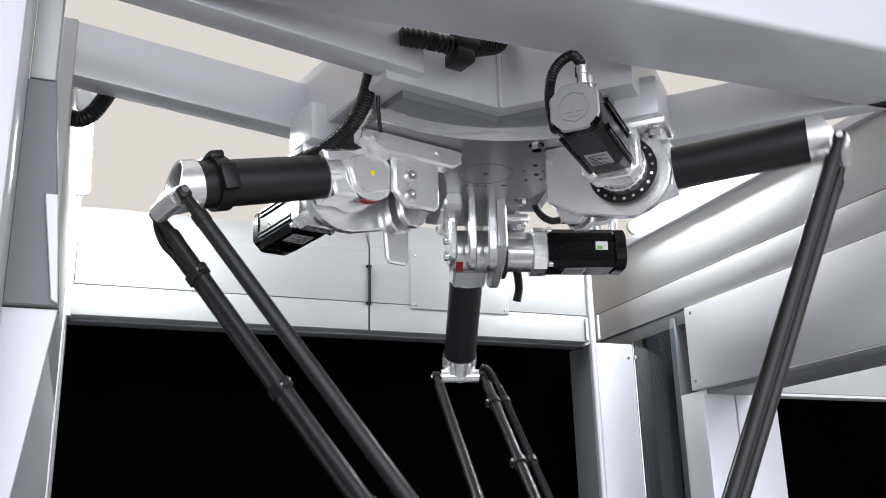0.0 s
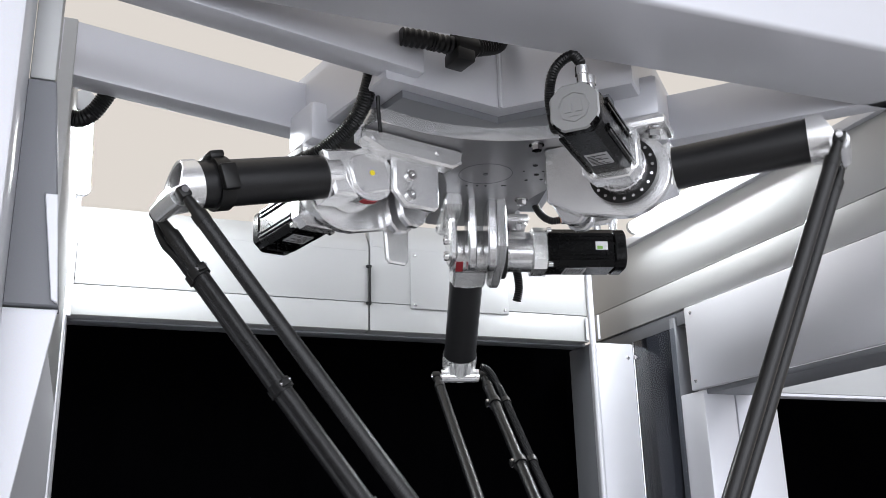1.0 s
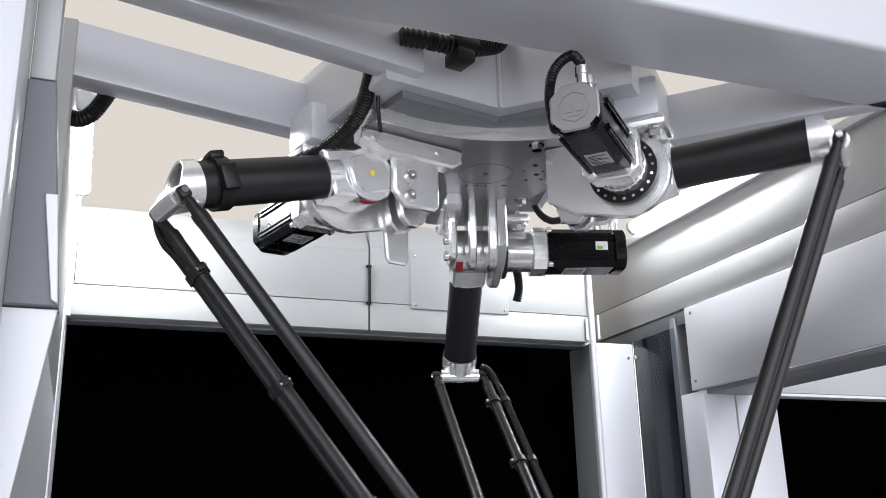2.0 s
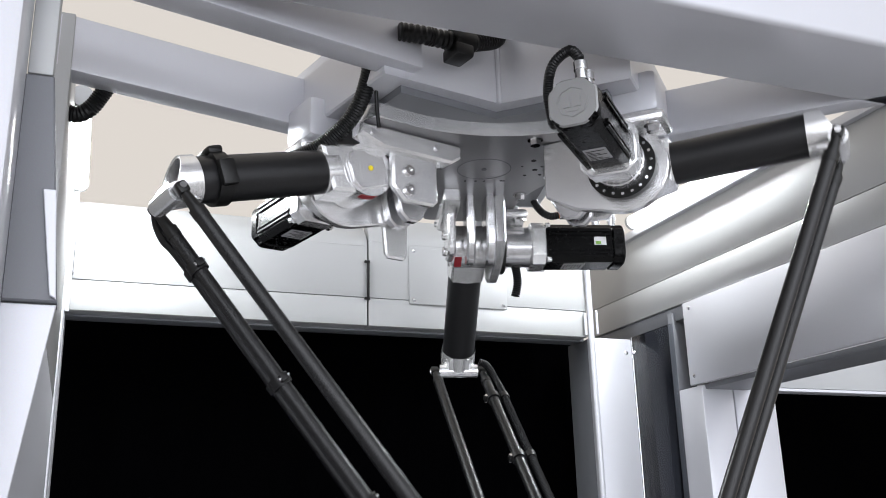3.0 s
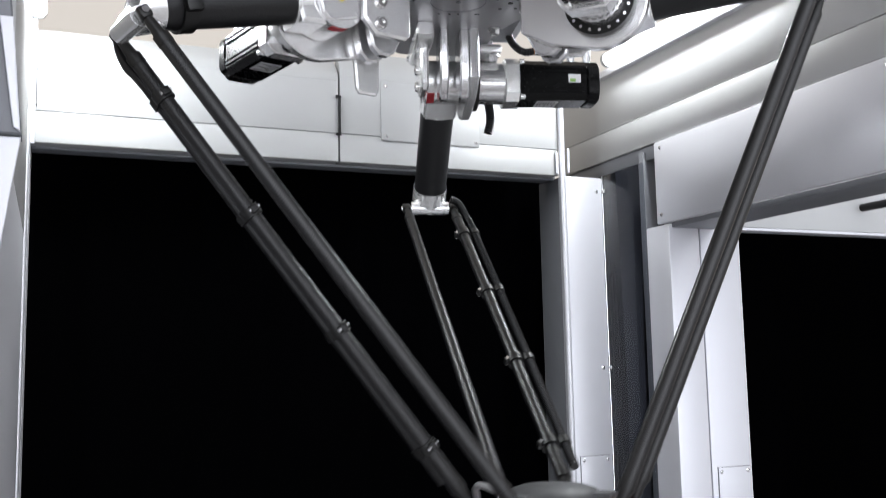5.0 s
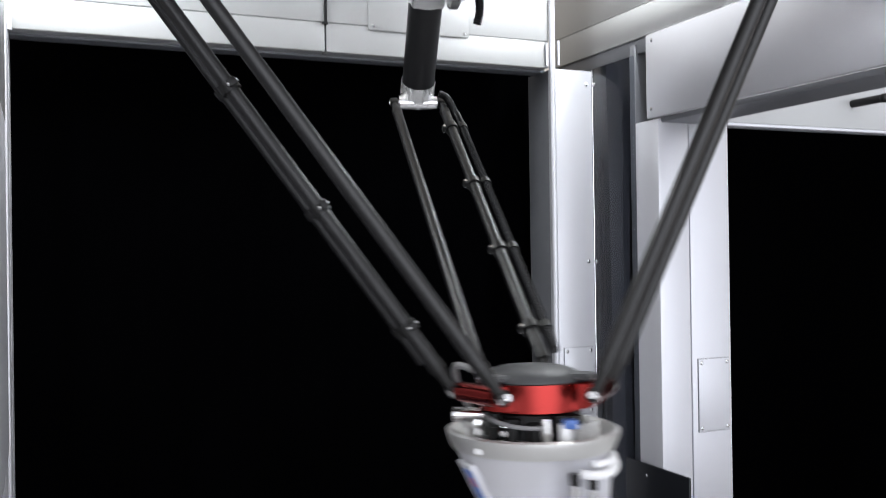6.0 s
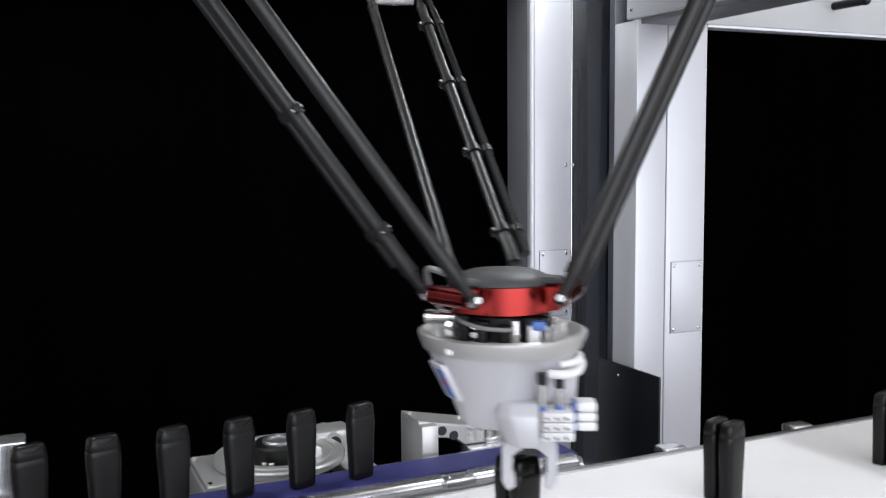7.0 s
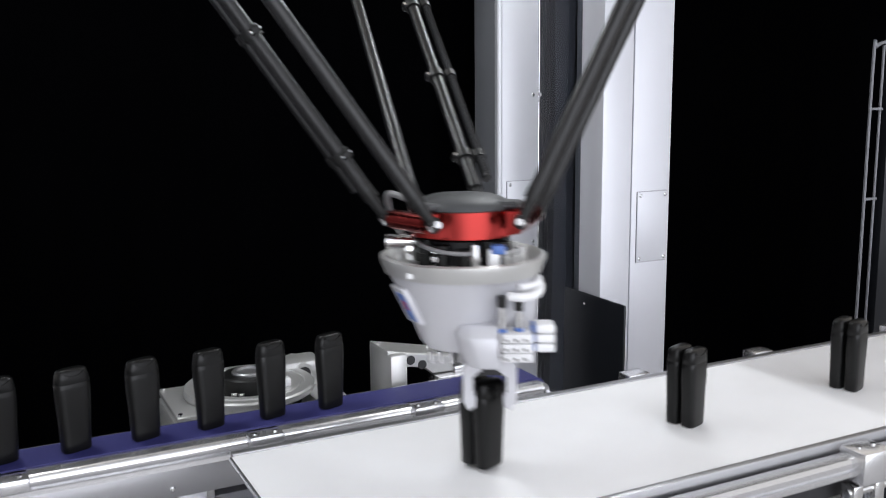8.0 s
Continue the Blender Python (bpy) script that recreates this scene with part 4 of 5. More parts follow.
    cyl(bm, (-0.140, -0.02, -0.046), (-0.126, -0.02, -0.046), 0.0145, seg=20)
    cyl(bm, (-0.116, -0.02, -0.046), (-0.106, -0.02, -0.046), 0.0145, seg=20)
    part("side_plug", bm, CHROME, root, "bright round plug")
    bm = bmesh.new()
    hose(bm, [(-0.085, -0.05, -0.040), (-0.070, -0.090, -0.044), (-0.035, -0.108, -0.052), (0.005, -0.104, -0.056), (0.020, -0.085, -0.056)], 0.0040, 8)
    part("hose", bm, HOSE_GREY, root)
    bm = bmesh.new()
    cyl(bm, (0.022, -0.098, -0.086), (0.022, -0.098, -0.040), 0.0075, seg=14)
    cyl(bm, (0.022, -0.098, -0.070), (0.022, -0.098, -0.062), 0.0095, seg=14)
    part("guide_pin", bm, CHROME, root)
    # valve stacks beside the corner block
    for r in range(2):
        for i in range(3):
            bm = bmesh.new()
            z = -0.206 - 0.0175 * i + 0.010 * r
            if r == 0:
                box(bm, (0.067, -0.128, z - 0.008), (0.124, -0.066, z + 0.008), 0.003)
                for q in range(3):
                    cyl(bm, (0.076 + 0.017 * q, -0.128, z), (0.076 + 0.017 * q, -0.134, z), 0.0055, seg=10)
            else:
                box(bm, (0.131, -0.098, z - 0.008), (0.166, -0.052, z + 0.008), 0.0045)
            v = part("valve", bm, WHITE, root, "white plastic pneumatic valve")
            bm = bmesh.new()
            if r == 0:
                for q in range(3):
                    cyl(bm, (0.076 + 0.017 * q, -0.134, z), (0.076 + 0.017 * q, -0.1352, z), 0.0030, seg=8)
            else:
                box(bm, (0.124, -0.092, z - 0.0062), (0.131, -0.058, z + 0.0062))
            part("port", bm, PRINT if r == 0 else BLUE, v)
    for x, y, z0, z1 in ((0.069, -0.105, -0.198, -0.142), (0.100, -0.098, -0.198, -0.150)):
        bm = bmesh.new()
        cyl(bm, (x, y, z0), (x, y, z1), 0.0060, seg=12)
        part("air_fitting", bm, CHROME, root)
        bm = bmesh.new()
        cyl(bm, (x, y, z1 - 0.010), (x, y, z1 + 0.010), 0.0085, seg=12)
        part("black_nut", bm, BLACK, root)
        bm = bmesh.new()
        cyl(bm, (x, y, z0 - 0.002), (x, y, z0 + 0.006), 0.0085, seg=12)
        part("blue_collar", bm, BLUE, root)
    bm = bmesh.new()
    hose(bm, [(0.080, -0.105, -0.133), (0.105, -0.108, -0.134), (0.132, -0.085, -0.133), (0.142, -0.045, -0.124), (0.125, -0.01, -0.115)], 0.0080, 12)
    part("air_hose", bm, WHITE, root)
    bm = bmesh.new()
    hose(bm, [(0.100, -0.092, -0.120), (0.128, -0.075, -0.118), (0.140, -0.040, -0.113), (0.12, -0.01, -0.110)], 0.0065, 12)
    part("air_hose", bm, WHITE, root)
    # badge on the flank
    tilt = pose(-0.1015, -0.0515, -0.158, 0, 0, 27) @ pose(0, 0, 0, 0, -27, 0)
    bm = bmesh.new()
    box(bm, (-0.007, -0.028, -0.040), (0.006, 0.028, 0.040), 0.003, tilt)
    badge = part("badge", bm, HOUSING, root, "small badge plate with a blue field")
    bm = bmesh.new()
    box(bm, (-0.0085, -0.023, -0.030), (-0.0069, 0.008, 0.030), 0, tilt)
    part("blue_field", bm, BLUE, badge)
    bm = bmesh.new()
    box(bm, (-0.0095, -0.018, -0.004), (-0.0084, -0.004, 0.014), 0, tilt)
    part("red_field", bm, REDMARK, badge)
    for i in range(5):
        bm = bmesh.new()
        cyl(bm, (-0.060 + 0.018 * i, -0.052, -0.250), (-0.060 + 0.018 * i, -0.052, -0.270), 0.0052, seg=10)
        part("peg", bm, STEEL, root)
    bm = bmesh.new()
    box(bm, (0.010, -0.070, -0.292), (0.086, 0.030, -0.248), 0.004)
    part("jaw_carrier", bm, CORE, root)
    jaws = []
    for s in (-1, 1):
        bm = bmesh.new()
        for y in (-0.074, -0.046, -0.018):
            outline = [(0.014, -0.258), (0.040, -0.258), (0.050, -0.275), (0.050, -0.340), (0.040, -0.358), (0.026, -0.350), (0.026, -0.330), (0.033, -0.322), (0.033, -0.292), (0.024, -0.284), (0.014, -0.282)]
            prism(bm, outline, 0, 0.021, Matrix(((s, 0, 0, 0), (0, 0, 1, y), (0, 1, 0, 0), (0, 0, 0, 1))), bevel=0.002)
        j = part("jaw", bm, HOUSING, root, "grey three-layered gripper jaw", pose(JAW_X, 0, 0))
        bm = bmesh.new()
        box(bm, (s * 0.028, -0.070, -0.323), (s * 0.0335, -0.002, -0.292), 0.001)
        part("pad", bm, RUBBER, j)
        jaws.append(j)
    return root, jaws


GRIPPER, JAWS = gripper()


# ---- hoses and cables on the frame ----
def frame_hoses():
    bm = bmesh.new()
    hose(bm, [(0.47, 1.55, H + 0.96), (0.475, 1.60, H + 0.86), (0.455, 1.66, H + 0.79), (0.39, 1.72, H + 0.735), (0.30, 1.76, H + 0.705), (0.22, 1.78, H + 0.66)], 0.0165, 14, ribs=0.0009, pitch=0.0048)
    solid("ribbed_hose", bm, RUBBER, "black ribbed hose hanging to the arm", "hose", "ribbed hoses")
    bm = bmesh.new()
    hose(bm, [(-0.09, 1.84, H + 0.815), (-0.055, 1.84, H + 0.808), (-0.028, 1.83, H + 0.824), (-0.002, 1.815, H + 0.866)], 0.0165, 14, ribs=0.0009, pitch=0.0048)
    solid("ribbed_hose", bm, RUBBER, "black ribbed hose entering the side wall", "hose", "ribbed hoses")
    bm = bmesh.new()
    hose(bm, [(0.505, 1.50, H + 0.908), (0.546, 1.50, H + 0.909), (0.594, 1.505, H + 0.910), (0.635, 1.51, H + 0.912), (0.679, 1.52, H + 0.926), (0.728, 1.545, H + 0.955), (0.742, 1.56, H + 0.99), (0.731, 1.58, H + 1.018)], 0.0175, 14, ribs=0.0012, pitch=0.0062)
    solid("ribbed_hose", bm, RUBBER, "thick black ribbed hose along the beam", "hose", "ribbed hoses")
    root = thing("hose_holder", pose(0.635, 1.51, H + 0.912, 0, 0, 12), "black plastic hose holder on the beam", "clamp")
    bm = bmesh.new()
    box(bm, (-0.026, -0.026, -0.040), (0.014, 0.026, -0.014), 0.004)
    part("foot", bm, BLACK, root)
    bm = bmesh.new()
    cyl(bm, (-0.022, 0, 0), (0.022, 0, 0), 0.027, seg=24)
    part("ring", bm, BLACK, root)
    bm = bmesh.new()
    hose(bm, [(0.478, 1.575, H + 0.95), (0.49, 1.60, H + 0.87), (0.497, 1.62, H + 0.82), (0.505, 1.63, H + 0.765)], 0.004, 8)
    solid("thin_cable", bm, RUBBER, "thin black cable hanging from the beam", "cable")
    bm = bmesh.new()
    hose(bm, [(0.72, 1.54, H + 0.96), (0.728, 1.548, H + 0.957), (0.733, 1.553, H + 0.947)], 0.004, 8)
    solid("thin_cable", bm, RUBBER, "thin black cable hanging from the beam", "cable")
    # cables of the motors, in the robot's own space
    for k in range(3):
        m = turn(k)
        bm = bmesh.new()
        if k == 0:
            pts = [(0.232, RB - 0.050, 0.072), (0.210, RB - 0.05, 0.070), (0.188, RB - 0.045, 0.085), (0.172, RB - 0.035, 0.120), (0.165, RB - 0.02, 0.18)]
        else:
            pts = [(0.388, RB + 0.010, 0.095), (0.386, RB - 0.008, 0.118), (0.372, RB - 0.045, 0.105), (0.352, RB - 0.064, 0.065), (0.32, RB - 0.068, 0.02), (0.28, RB - 0.075, 0.03)]
        hose(bm, [m @ Vector(p) for p in pts], 0.0095, 12, ribs=0.0007, pitch=0.0042)
        part("motor_cable", bm, RUBBER, robot, "black ribbed motor cable")
        if k == 0:
            bm = bmesh.new()
            hose(bm, [m @ Vector(p) for p in ((0.125, RB + 0.02, -0.04), (0.130, RB + 0.02, -0.090), (0.122, RB + 0.02, -0.125))], 0.011, 12, ribs=0.0007, pitch=0.0042)
            part("motor_cable", bm, RUBBER, robot)
            bm = bmesh.new()
            cyl(bm, m @ Vector((0.235, RB - 0.050, 0.072)), m @ Vector((0.330, RB - 0.050, 0.072)), 0.0105, seg=18)
            part("inline_plug", bm, STEEL, robot, "round steel cable connector")
            bm = bmesh.new()
            cyl(bm, m @ Vector((0.224, RB - 0.050, 0.072)), m @ Vector((0.238, RB - 0.050, 0.072)), 0.0085, seg=14)
            part("ferrule", bm, COPPER, robot)


# ---- the belts ----
ZB, ZW = H - 0.722, H - 0.735


def aluminium_profile(bm, x0, x1, y0, y1, z0, z1):
    """A slotted extrusion along x."""
    c = (z1 - z0) * 0.16
    pts = [(y0 + c, z0), (y1, z0), (y1, z1), (y0 + c, z1), (y0, z1 - c), (y0, z1 - 2.6 * c), (y0 + c, z1 - 2.6 * c), (y0 + c, z0 + 2.6 * c), (y0, z0 + 2.6 * c), (y0, z0 + c)]
    prism(bm, pts, x0, x1, Matrix(((0, 0, 1, 0), (1, 0, 0, 0), (0, 1, 0, 0), (0, 0, 0, 1))))


def blue_conveyor():
    root = thing("infeed_conveyor", pose(0, 0, 0), "narrow conveyor with a blue belt and aluminium side rails", "conveyor")
    x0, x1 = -3.2, 1.235
    bm = bmesh.new()
    prof = [(x0, ZB - 0.004), (x0, ZB), (x1 - 0.02, ZB)]
    for i in range(9):
        a = radians(90 - 22.5 * i)
        prof.append((x1 - 0.02 + 0.024 * math.cos(a), ZB - 0.024 + 0.024 * math.sin(a)))
    prof += [(x0, ZB - 0.048), (x0, ZB - 0.044), (x1 - 0.02, ZB - 0.044), (x1, ZB - 0.024), (x1 - 0.02, ZB - 0.004)]
    prism(bm, prof, 1.900, 2.004, Matrix(((1, 0, 0, 0), (0, 0, 1, 0), (0, 1, 0, 0), (0, 0, 0, 1))))
    part("belt", bm, BLUEBELT, root, "dark blue fabric belt")
    bm = bmesh.new()
    pts = [(1.898 - 0.0, ZB - 0.050), (1.898, ZB - 0.004), (1.890, ZB - 0.004)]
    pts += [(1.878 + 0.014 * math.cos(radians(a)), ZB - 0.020 + 0.014 * math.sin(radians(a))) for a in range(80, 281, 20)]
    pts += [(1.878, ZB - 0.036), (1.872, ZB - 0.040), (1.872, ZB - 0.050)]
    prism(bm, pts, x0, x1 - 0.02, Matrix(((0, 0, 1, 0), (1, 0, 0, 0), (0, 1, 0, 0), (0, 0, 0, 1))))
    part("front_rail", bm, STEEL, root, "bright aluminium side rail")
    bm = bmesh.new()
    aluminium_profile(bm, x0, x1 - 0.02, 2.006, 2.03, ZB - 0.046, ZB - 0.008)
    part("rear_rail", bm, STEEL, root)
    bm = bmesh.new()
    box(bm, (x0, 1.874, ZB - 0.112), (x1 - 0.10, 1.884, ZB - 0.047), 0.002)
    side_sheet = part("side_sheet", bm, PLATE, root, "brushed steel side sheet")
    for x in (-0.15, 0.315, 0.80):
        rivet("screw", side_sheet, (x, 1.874, ZB - 0.092), (0, -1, 0), 0.006)
    bm = bmesh.new()
    cyl(bm, (x1 - 0.02, 1.872, ZB - 0.024), (x1 - 0.02, 2.03, ZB - 0.024), 0.019, seg=24)
    roller = part("end_roller", bm, STEEL, root)
    bm = bmesh.new()
    cyl(bm, (x1 - 0.008, 1.868, ZB - 0.030), (x1 - 0.008, 1.850, ZB - 0.030), 0.008, seg=12)
    cyl(bm, (x1 + 0.012, 1.880, ZB - 0.034), (x1 + 0.012, 1.862, ZB - 0.034), 0.006, seg=12)
    part("tension_bolt", bm, CHROME, roller)
    for x in (-0.55, 0.012, 0.512, 0.895):
        bm = bmesh.new()
        box(bm, (x - 0.038, 1.848, ZB - 0.030), (x + 0.038, 1.905, ZB - 0.004), 0.004)
        b = part("rail_clamp", bm, STEEL, root, "small aluminium clamp plate on the rail")
        for q in (-0.022, 0.022):
            bm = bmesh.new()
            cyl(bm, (x + q, 1.868, ZB - 0.004), (x + q, 1.868, ZB - 0.001), 0.0045, seg=10)
            part("screw", bm, CHROME, b)
    for x in (-1.4, 0.36, 0.98):
        bm = bmesh.new()
        box(bm, (x - 0.03, 1.90, 0), (x + 0.03, 1.99, ZB - 0.05), 0.004)
        part("leg", bm, PAINT, root)
    bm = bmesh.new()
    box(bm, (-0.05, 2.018, ZB - 0.01), (0.03, 2.05, ZB + 0.028), 0.003)
    part("guide_bracket", bm, STEEL, root)
    bm = bmesh.new()
    box(bm, (-0.26, 2.075, ZB - 0.04), (0.006, 2.15, ZB + 0.143), 0.005)
    part("guide_block", bm, STEEL, root, "aluminium guide block behind the belt")
    return root


def white_conveyor():
    root = thing("outfeed_conveyor", pose(0, 0, 0), "wide conveyor with a white belt and aluminium rails", "conveyor")
    x0, x1 = 0.420, 4.1
    bm = bmesh.new()
    prof = [(x0, ZW - 0.004), (x0 + 0.003, ZW - 0.001), (x0 + 0.008, ZW), (x1, ZW), (x1, ZW - 0.006), (x0 + 0.008, ZW - 0.008)]
    prism(bm, prof, 1.290, 1.794, Matrix(((1, 0, 0, 0), (0, 0, 1, 0), (0, 1, 0, 0), (0, 0, 0, 1))))
    part("belt", bm, WHITEBELT, root, "smooth white belt with faint scuffs")
    bm = bmesh.new()
    box(bm, (x0 + 0.01, 1.292, ZW - 0.030), (x1, 1.792, ZW - 0.009), 0.002)
    part("slider_bed", bm, SHEET, root)
    for name, y0, y1 in (("far_edge", 1.796, 1.818), ("near_edge", 1.272, 1.288)):
        bm = bmesh.new()
        box(bm, (x0 + 0.004, y0, ZW - 0.028), (x1, y1, ZW + 0.003), 0.002)
        part(name, bm, PLATE, root, "thin stainless belt edge")
    bm = bmesh.new()
    aluminium_profile(bm, 1.02, x1, 1.222, 1.262, ZW - 0.060, ZW - 0.018)
    part("near_rail", bm, STEEL, root, "bright aluminium slotted rail")
    bm = bmesh.new()
    box(bm, (x0 + 0.05, 1.274, ZW - 0.12), (x1, 1.284, ZW - 0.03), 0.002)
    part("side_sheet", bm, CORE, root)
    bm = bmesh.new()
    cyl(bm, (x0 + 0.004, 1.285, ZW - 0.010), (x0 + 0.004, 1.800, ZW - 0.010), 0.008, seg=16)
    part("nose_bar", bm, STEEL, root)
    for x in (1.60, 2.6):
        bm = bmesh.new()
        box(bm, (x - 0.050, 1.205, ZW - 0.075), (x + 0.035, 1.275, ZW - 0.004), 0.008)
        c = part("clamp_block", bm, STEEL, root, "aluminium clamp block under the rail")
        bm = bmesh.new()
        cyl(bm, (x - 0.065, 1.235, ZW - 0.095), (x + 0.045, 1.235, ZW - 0.095), 0.010, seg=16)
        box(bm, (x - 0.058, 1.220, ZW - 0.150), (x - 0.030, 1.255, ZW - 0.078), 0.004)
        box(bm, (x + 0.006, 1.220, ZW - 0.150), (x + 0.034, 1.255, ZW - 0.078), 0.004)
        part("clamp_jaw", bm, CHROME, c)
        for q in (-0.03, 0.012):
            bm = bmesh.new()
            cyl(bm, (x + q, 1.24, ZW - 0.004), (x + q, 1.24, ZW - 0.001), 0.006, seg=12)
            part("screw", bm, CHROME, c)
    for x in (1.475, 1.90, 2.45):
        bm = bmesh.new()
        box(bm, (x - 0.034, 1.820, ZW - 0.020), (x + 0.034, 1.868, ZW + 0.005), 0.004)
        part("far_bracket", bm, STEEL, root, "small aluminium bracket beside the belt")
    for x in (0.62, 1.9, 3.2):
        for y in (1.33, 1.74):
            bm = bmesh.new()
            box(bm, (x - 0.025, y - 0.025, 0), (x + 0.025, y + 0.025, ZW - 0.03), 0.004)
            part("leg", bm, PAINT, root)
    return root


def rotary_unit():
    """Aluminium unit with a ring and gripping station behind the infeed belt."""
    root = thing("rotary_unit", pose(0.572, 2.21, ZB - 0.070), "aluminium transfer unit with a round ring behind the blue belt", "machine unit")
    bm = bmesh.new()
    box(bm, (-0.205, -0.12, -0.16), (-0.125, 0.10, 0.035), 0.004)
    part("end_block", bm, RIM, root)
    bm = bmesh.new()
    box(bm, (-0.20, -0.118, 0.036), (-0.02, 0.12, 0.050), 0.004)
    plate = part("top_plate", bm, RIM, root)
    for x, y in ((-0.190, -0.106), (-0.190, 0.108), (-0.09, 0.108)):
        bm = bmesh.new()
        cyl(bm, (x, y, 0.050), (x, y, 0.055), 0.006, seg=12)
        part("screw", bm, CHROME, plate)
    bm = bmesh.new()
    lathe(bm, [(0.100, 0.052), (0.158, 0.052), (0.160, 0.056), (0.160, 0.066), (0.156, 0.070), (0.136, 0.070), (0.134, 0.0675), (0.128, 0.0675), (0.126, 0.070), (0.108, 0.070), (0.100, 0.064), (0.100, 0.052)], 64)
    part("ring", bm, RIM, root, "turned aluminium ring with a fine groove")
    bm = bmesh.new()
    lathe(bm, [(0, 0.0), (0.096, 0.0), (0.096, 0.040), (0.068, 0.040), (0.068, 0.092), (0.064, 0.096), (0, 0.096)], 40)
    part("core", bm, BLACK, root, "black hub standing in the ring")
    bm = bmesh.new()
    lathe(bm, [(0, 0.096), (0.042, 0.096), (0.042, 0.100), (0.038, 0.104), (0.030, 0.104), (0.028, 0.099), (0, 0.099)], 36)
    part("knurled_knob", bm, PLATE, root)
    bm = bmesh.new()
    box(bm, (0.058, -0.070, 0.045), (0.086, -0.046, 0.088), 0.003)
    part("white_sensor", bm, WHITE, root)
    for a in (-130, -118, -20, -6, 8):
        bm = bmesh.new()
        c = Vector((0.083 * math.cos(radians(a)), 0.083 * math.sin(radians(a)), 0.05))
        cyl(bm, c, c + Vector((0, 0, 0.022)), 0.0085, seg=12)
        part("fitting", bm, CHROME, root)
    bm = bmesh.new()
    box(bm, (0.150, -0.085, -0.16), (0.235, 0.06, 0.020), 0.006)
    box(bm, (0.080, 0.06, 0.0), (0.215, 0.15, 0.085), 0.010)
    cyl(bm, (0.16, 0.055, 0.06), (0.16, 0.16, 0.06), 0.022, seg=20)
    holder = part("holder", bm, RIM, root)
    # dark disc on the face in place of the bore's inner shade
    bm = bmesh.new()
    cyl(bm, (0.16, 0.052, 0.055), (0.16, 0.0565, 0.055), 0.017, seg=20)
    part("bore", bm, CORE, holder)
    bm = bmesh.new()
    box(bm, (-0.19, -0.10, -0.84), (0.22, 0.12, -0.161), 0.004)
    part("stand", bm, PAINT_GREY_SHADE, root)

    root = thing("stop_unit", pose(0.968, 2.10, ZB - 0.026), "angled aluminium bracket with two bores behind the blue belt", "machine unit")
    bm = bmesh.new()
    box(bm, (-0.085, -0.055, -0.12), (-0.040, 0.085, 0.090), 0.004)
    prism(bm, [(-0.084, 0.089), (-0.084, 0.098), (0.100, 0.060), (0.100, 0.020), (0.040, 0.022), (0.020, 0.045), (-0.040, 0.050)], -0.03, 0.085,
          Matrix(((1, 0, 0, 0), (0, 0, 1, 0), (0, 1, 0, 0), (0, 0, 0, 1))), bevel=0.003)
    body = part("bracket", bm, RIM, root)
    # two dark discs carry the shade of the bracket's bores
    for x, z in ((-0.020, 0.066), (0.012, 0.050)):
        bm = bmesh.new()
        cyl(bm, (x, -0.032, z), (x, -0.0295, z), 0.012, seg=20)
        part("bore", bm, CORE, body)
    for x, y, z in ((-0.07, 0.06, 0.097), (0.07, -0.01, 0.067), (0.07, 0.06, 0.067)):
        bm = bmesh.new()
        cyl(bm, (x, y, z - 0.004), (x, y, z + 0.004), 0.0055, seg=10)
        part("screw", bm, CHROME, body)
    bm = bmesh.new()
    box(bm, (0.045, -0.055, -0.01), (0.165, 0.010, 0.018), 0.004)
    box(bm, (0.100, -0.040, 0.018), (0.170, 0.030, 0.034), 0.004)
    part("slide", bm, STEEL, root)
    bm = bmesh.new()
    box(bm, (-0.08, -0.04, -ZB + 0.026), (0.09, 0.08, -0.121), 0.004)
    part("stand", bm, PAINT_GREY_SHADE, root)


def far_door():
    root = thing("far_door", pose(2.85, 2.30, 0), "dark glazed door with a grey frame and rounded seal", "door", kind="structure")
    bm = bmesh.new()
    box(bm, (0.10, 0, 0), (0.55, 0.04, H + 0.33), 0.004)
    part("door_frame", bm, GUARD, root)
    bm = bmesh.new()
    hose(bm, [(0.0, 0, 0.3), (0.0, 0, 1.0), (0.0, 0, H + 0.07), (0.012, 0, H + 0.115), (0.05, 0, H + 0.13), (0.09, 0, H + 0.13)], 0.006, 8)
    hose(bm, [(0.05, 0, 0.3), (0.05, 0, 1.0), (0.05, 0, H + 0.12)], 0.005, 8)
    part("seal", bm, PAINT_GREY_SHADE, root)
    for z in (-0.10, -0.42):
        bm = bmesh.new()
        box(bm, (0.0, -0.006, H + z - 0.004), (0.06, 0.004, H + z + 0.004))
        part("hinge", bm, PAINT_GREY_SHADE, root)


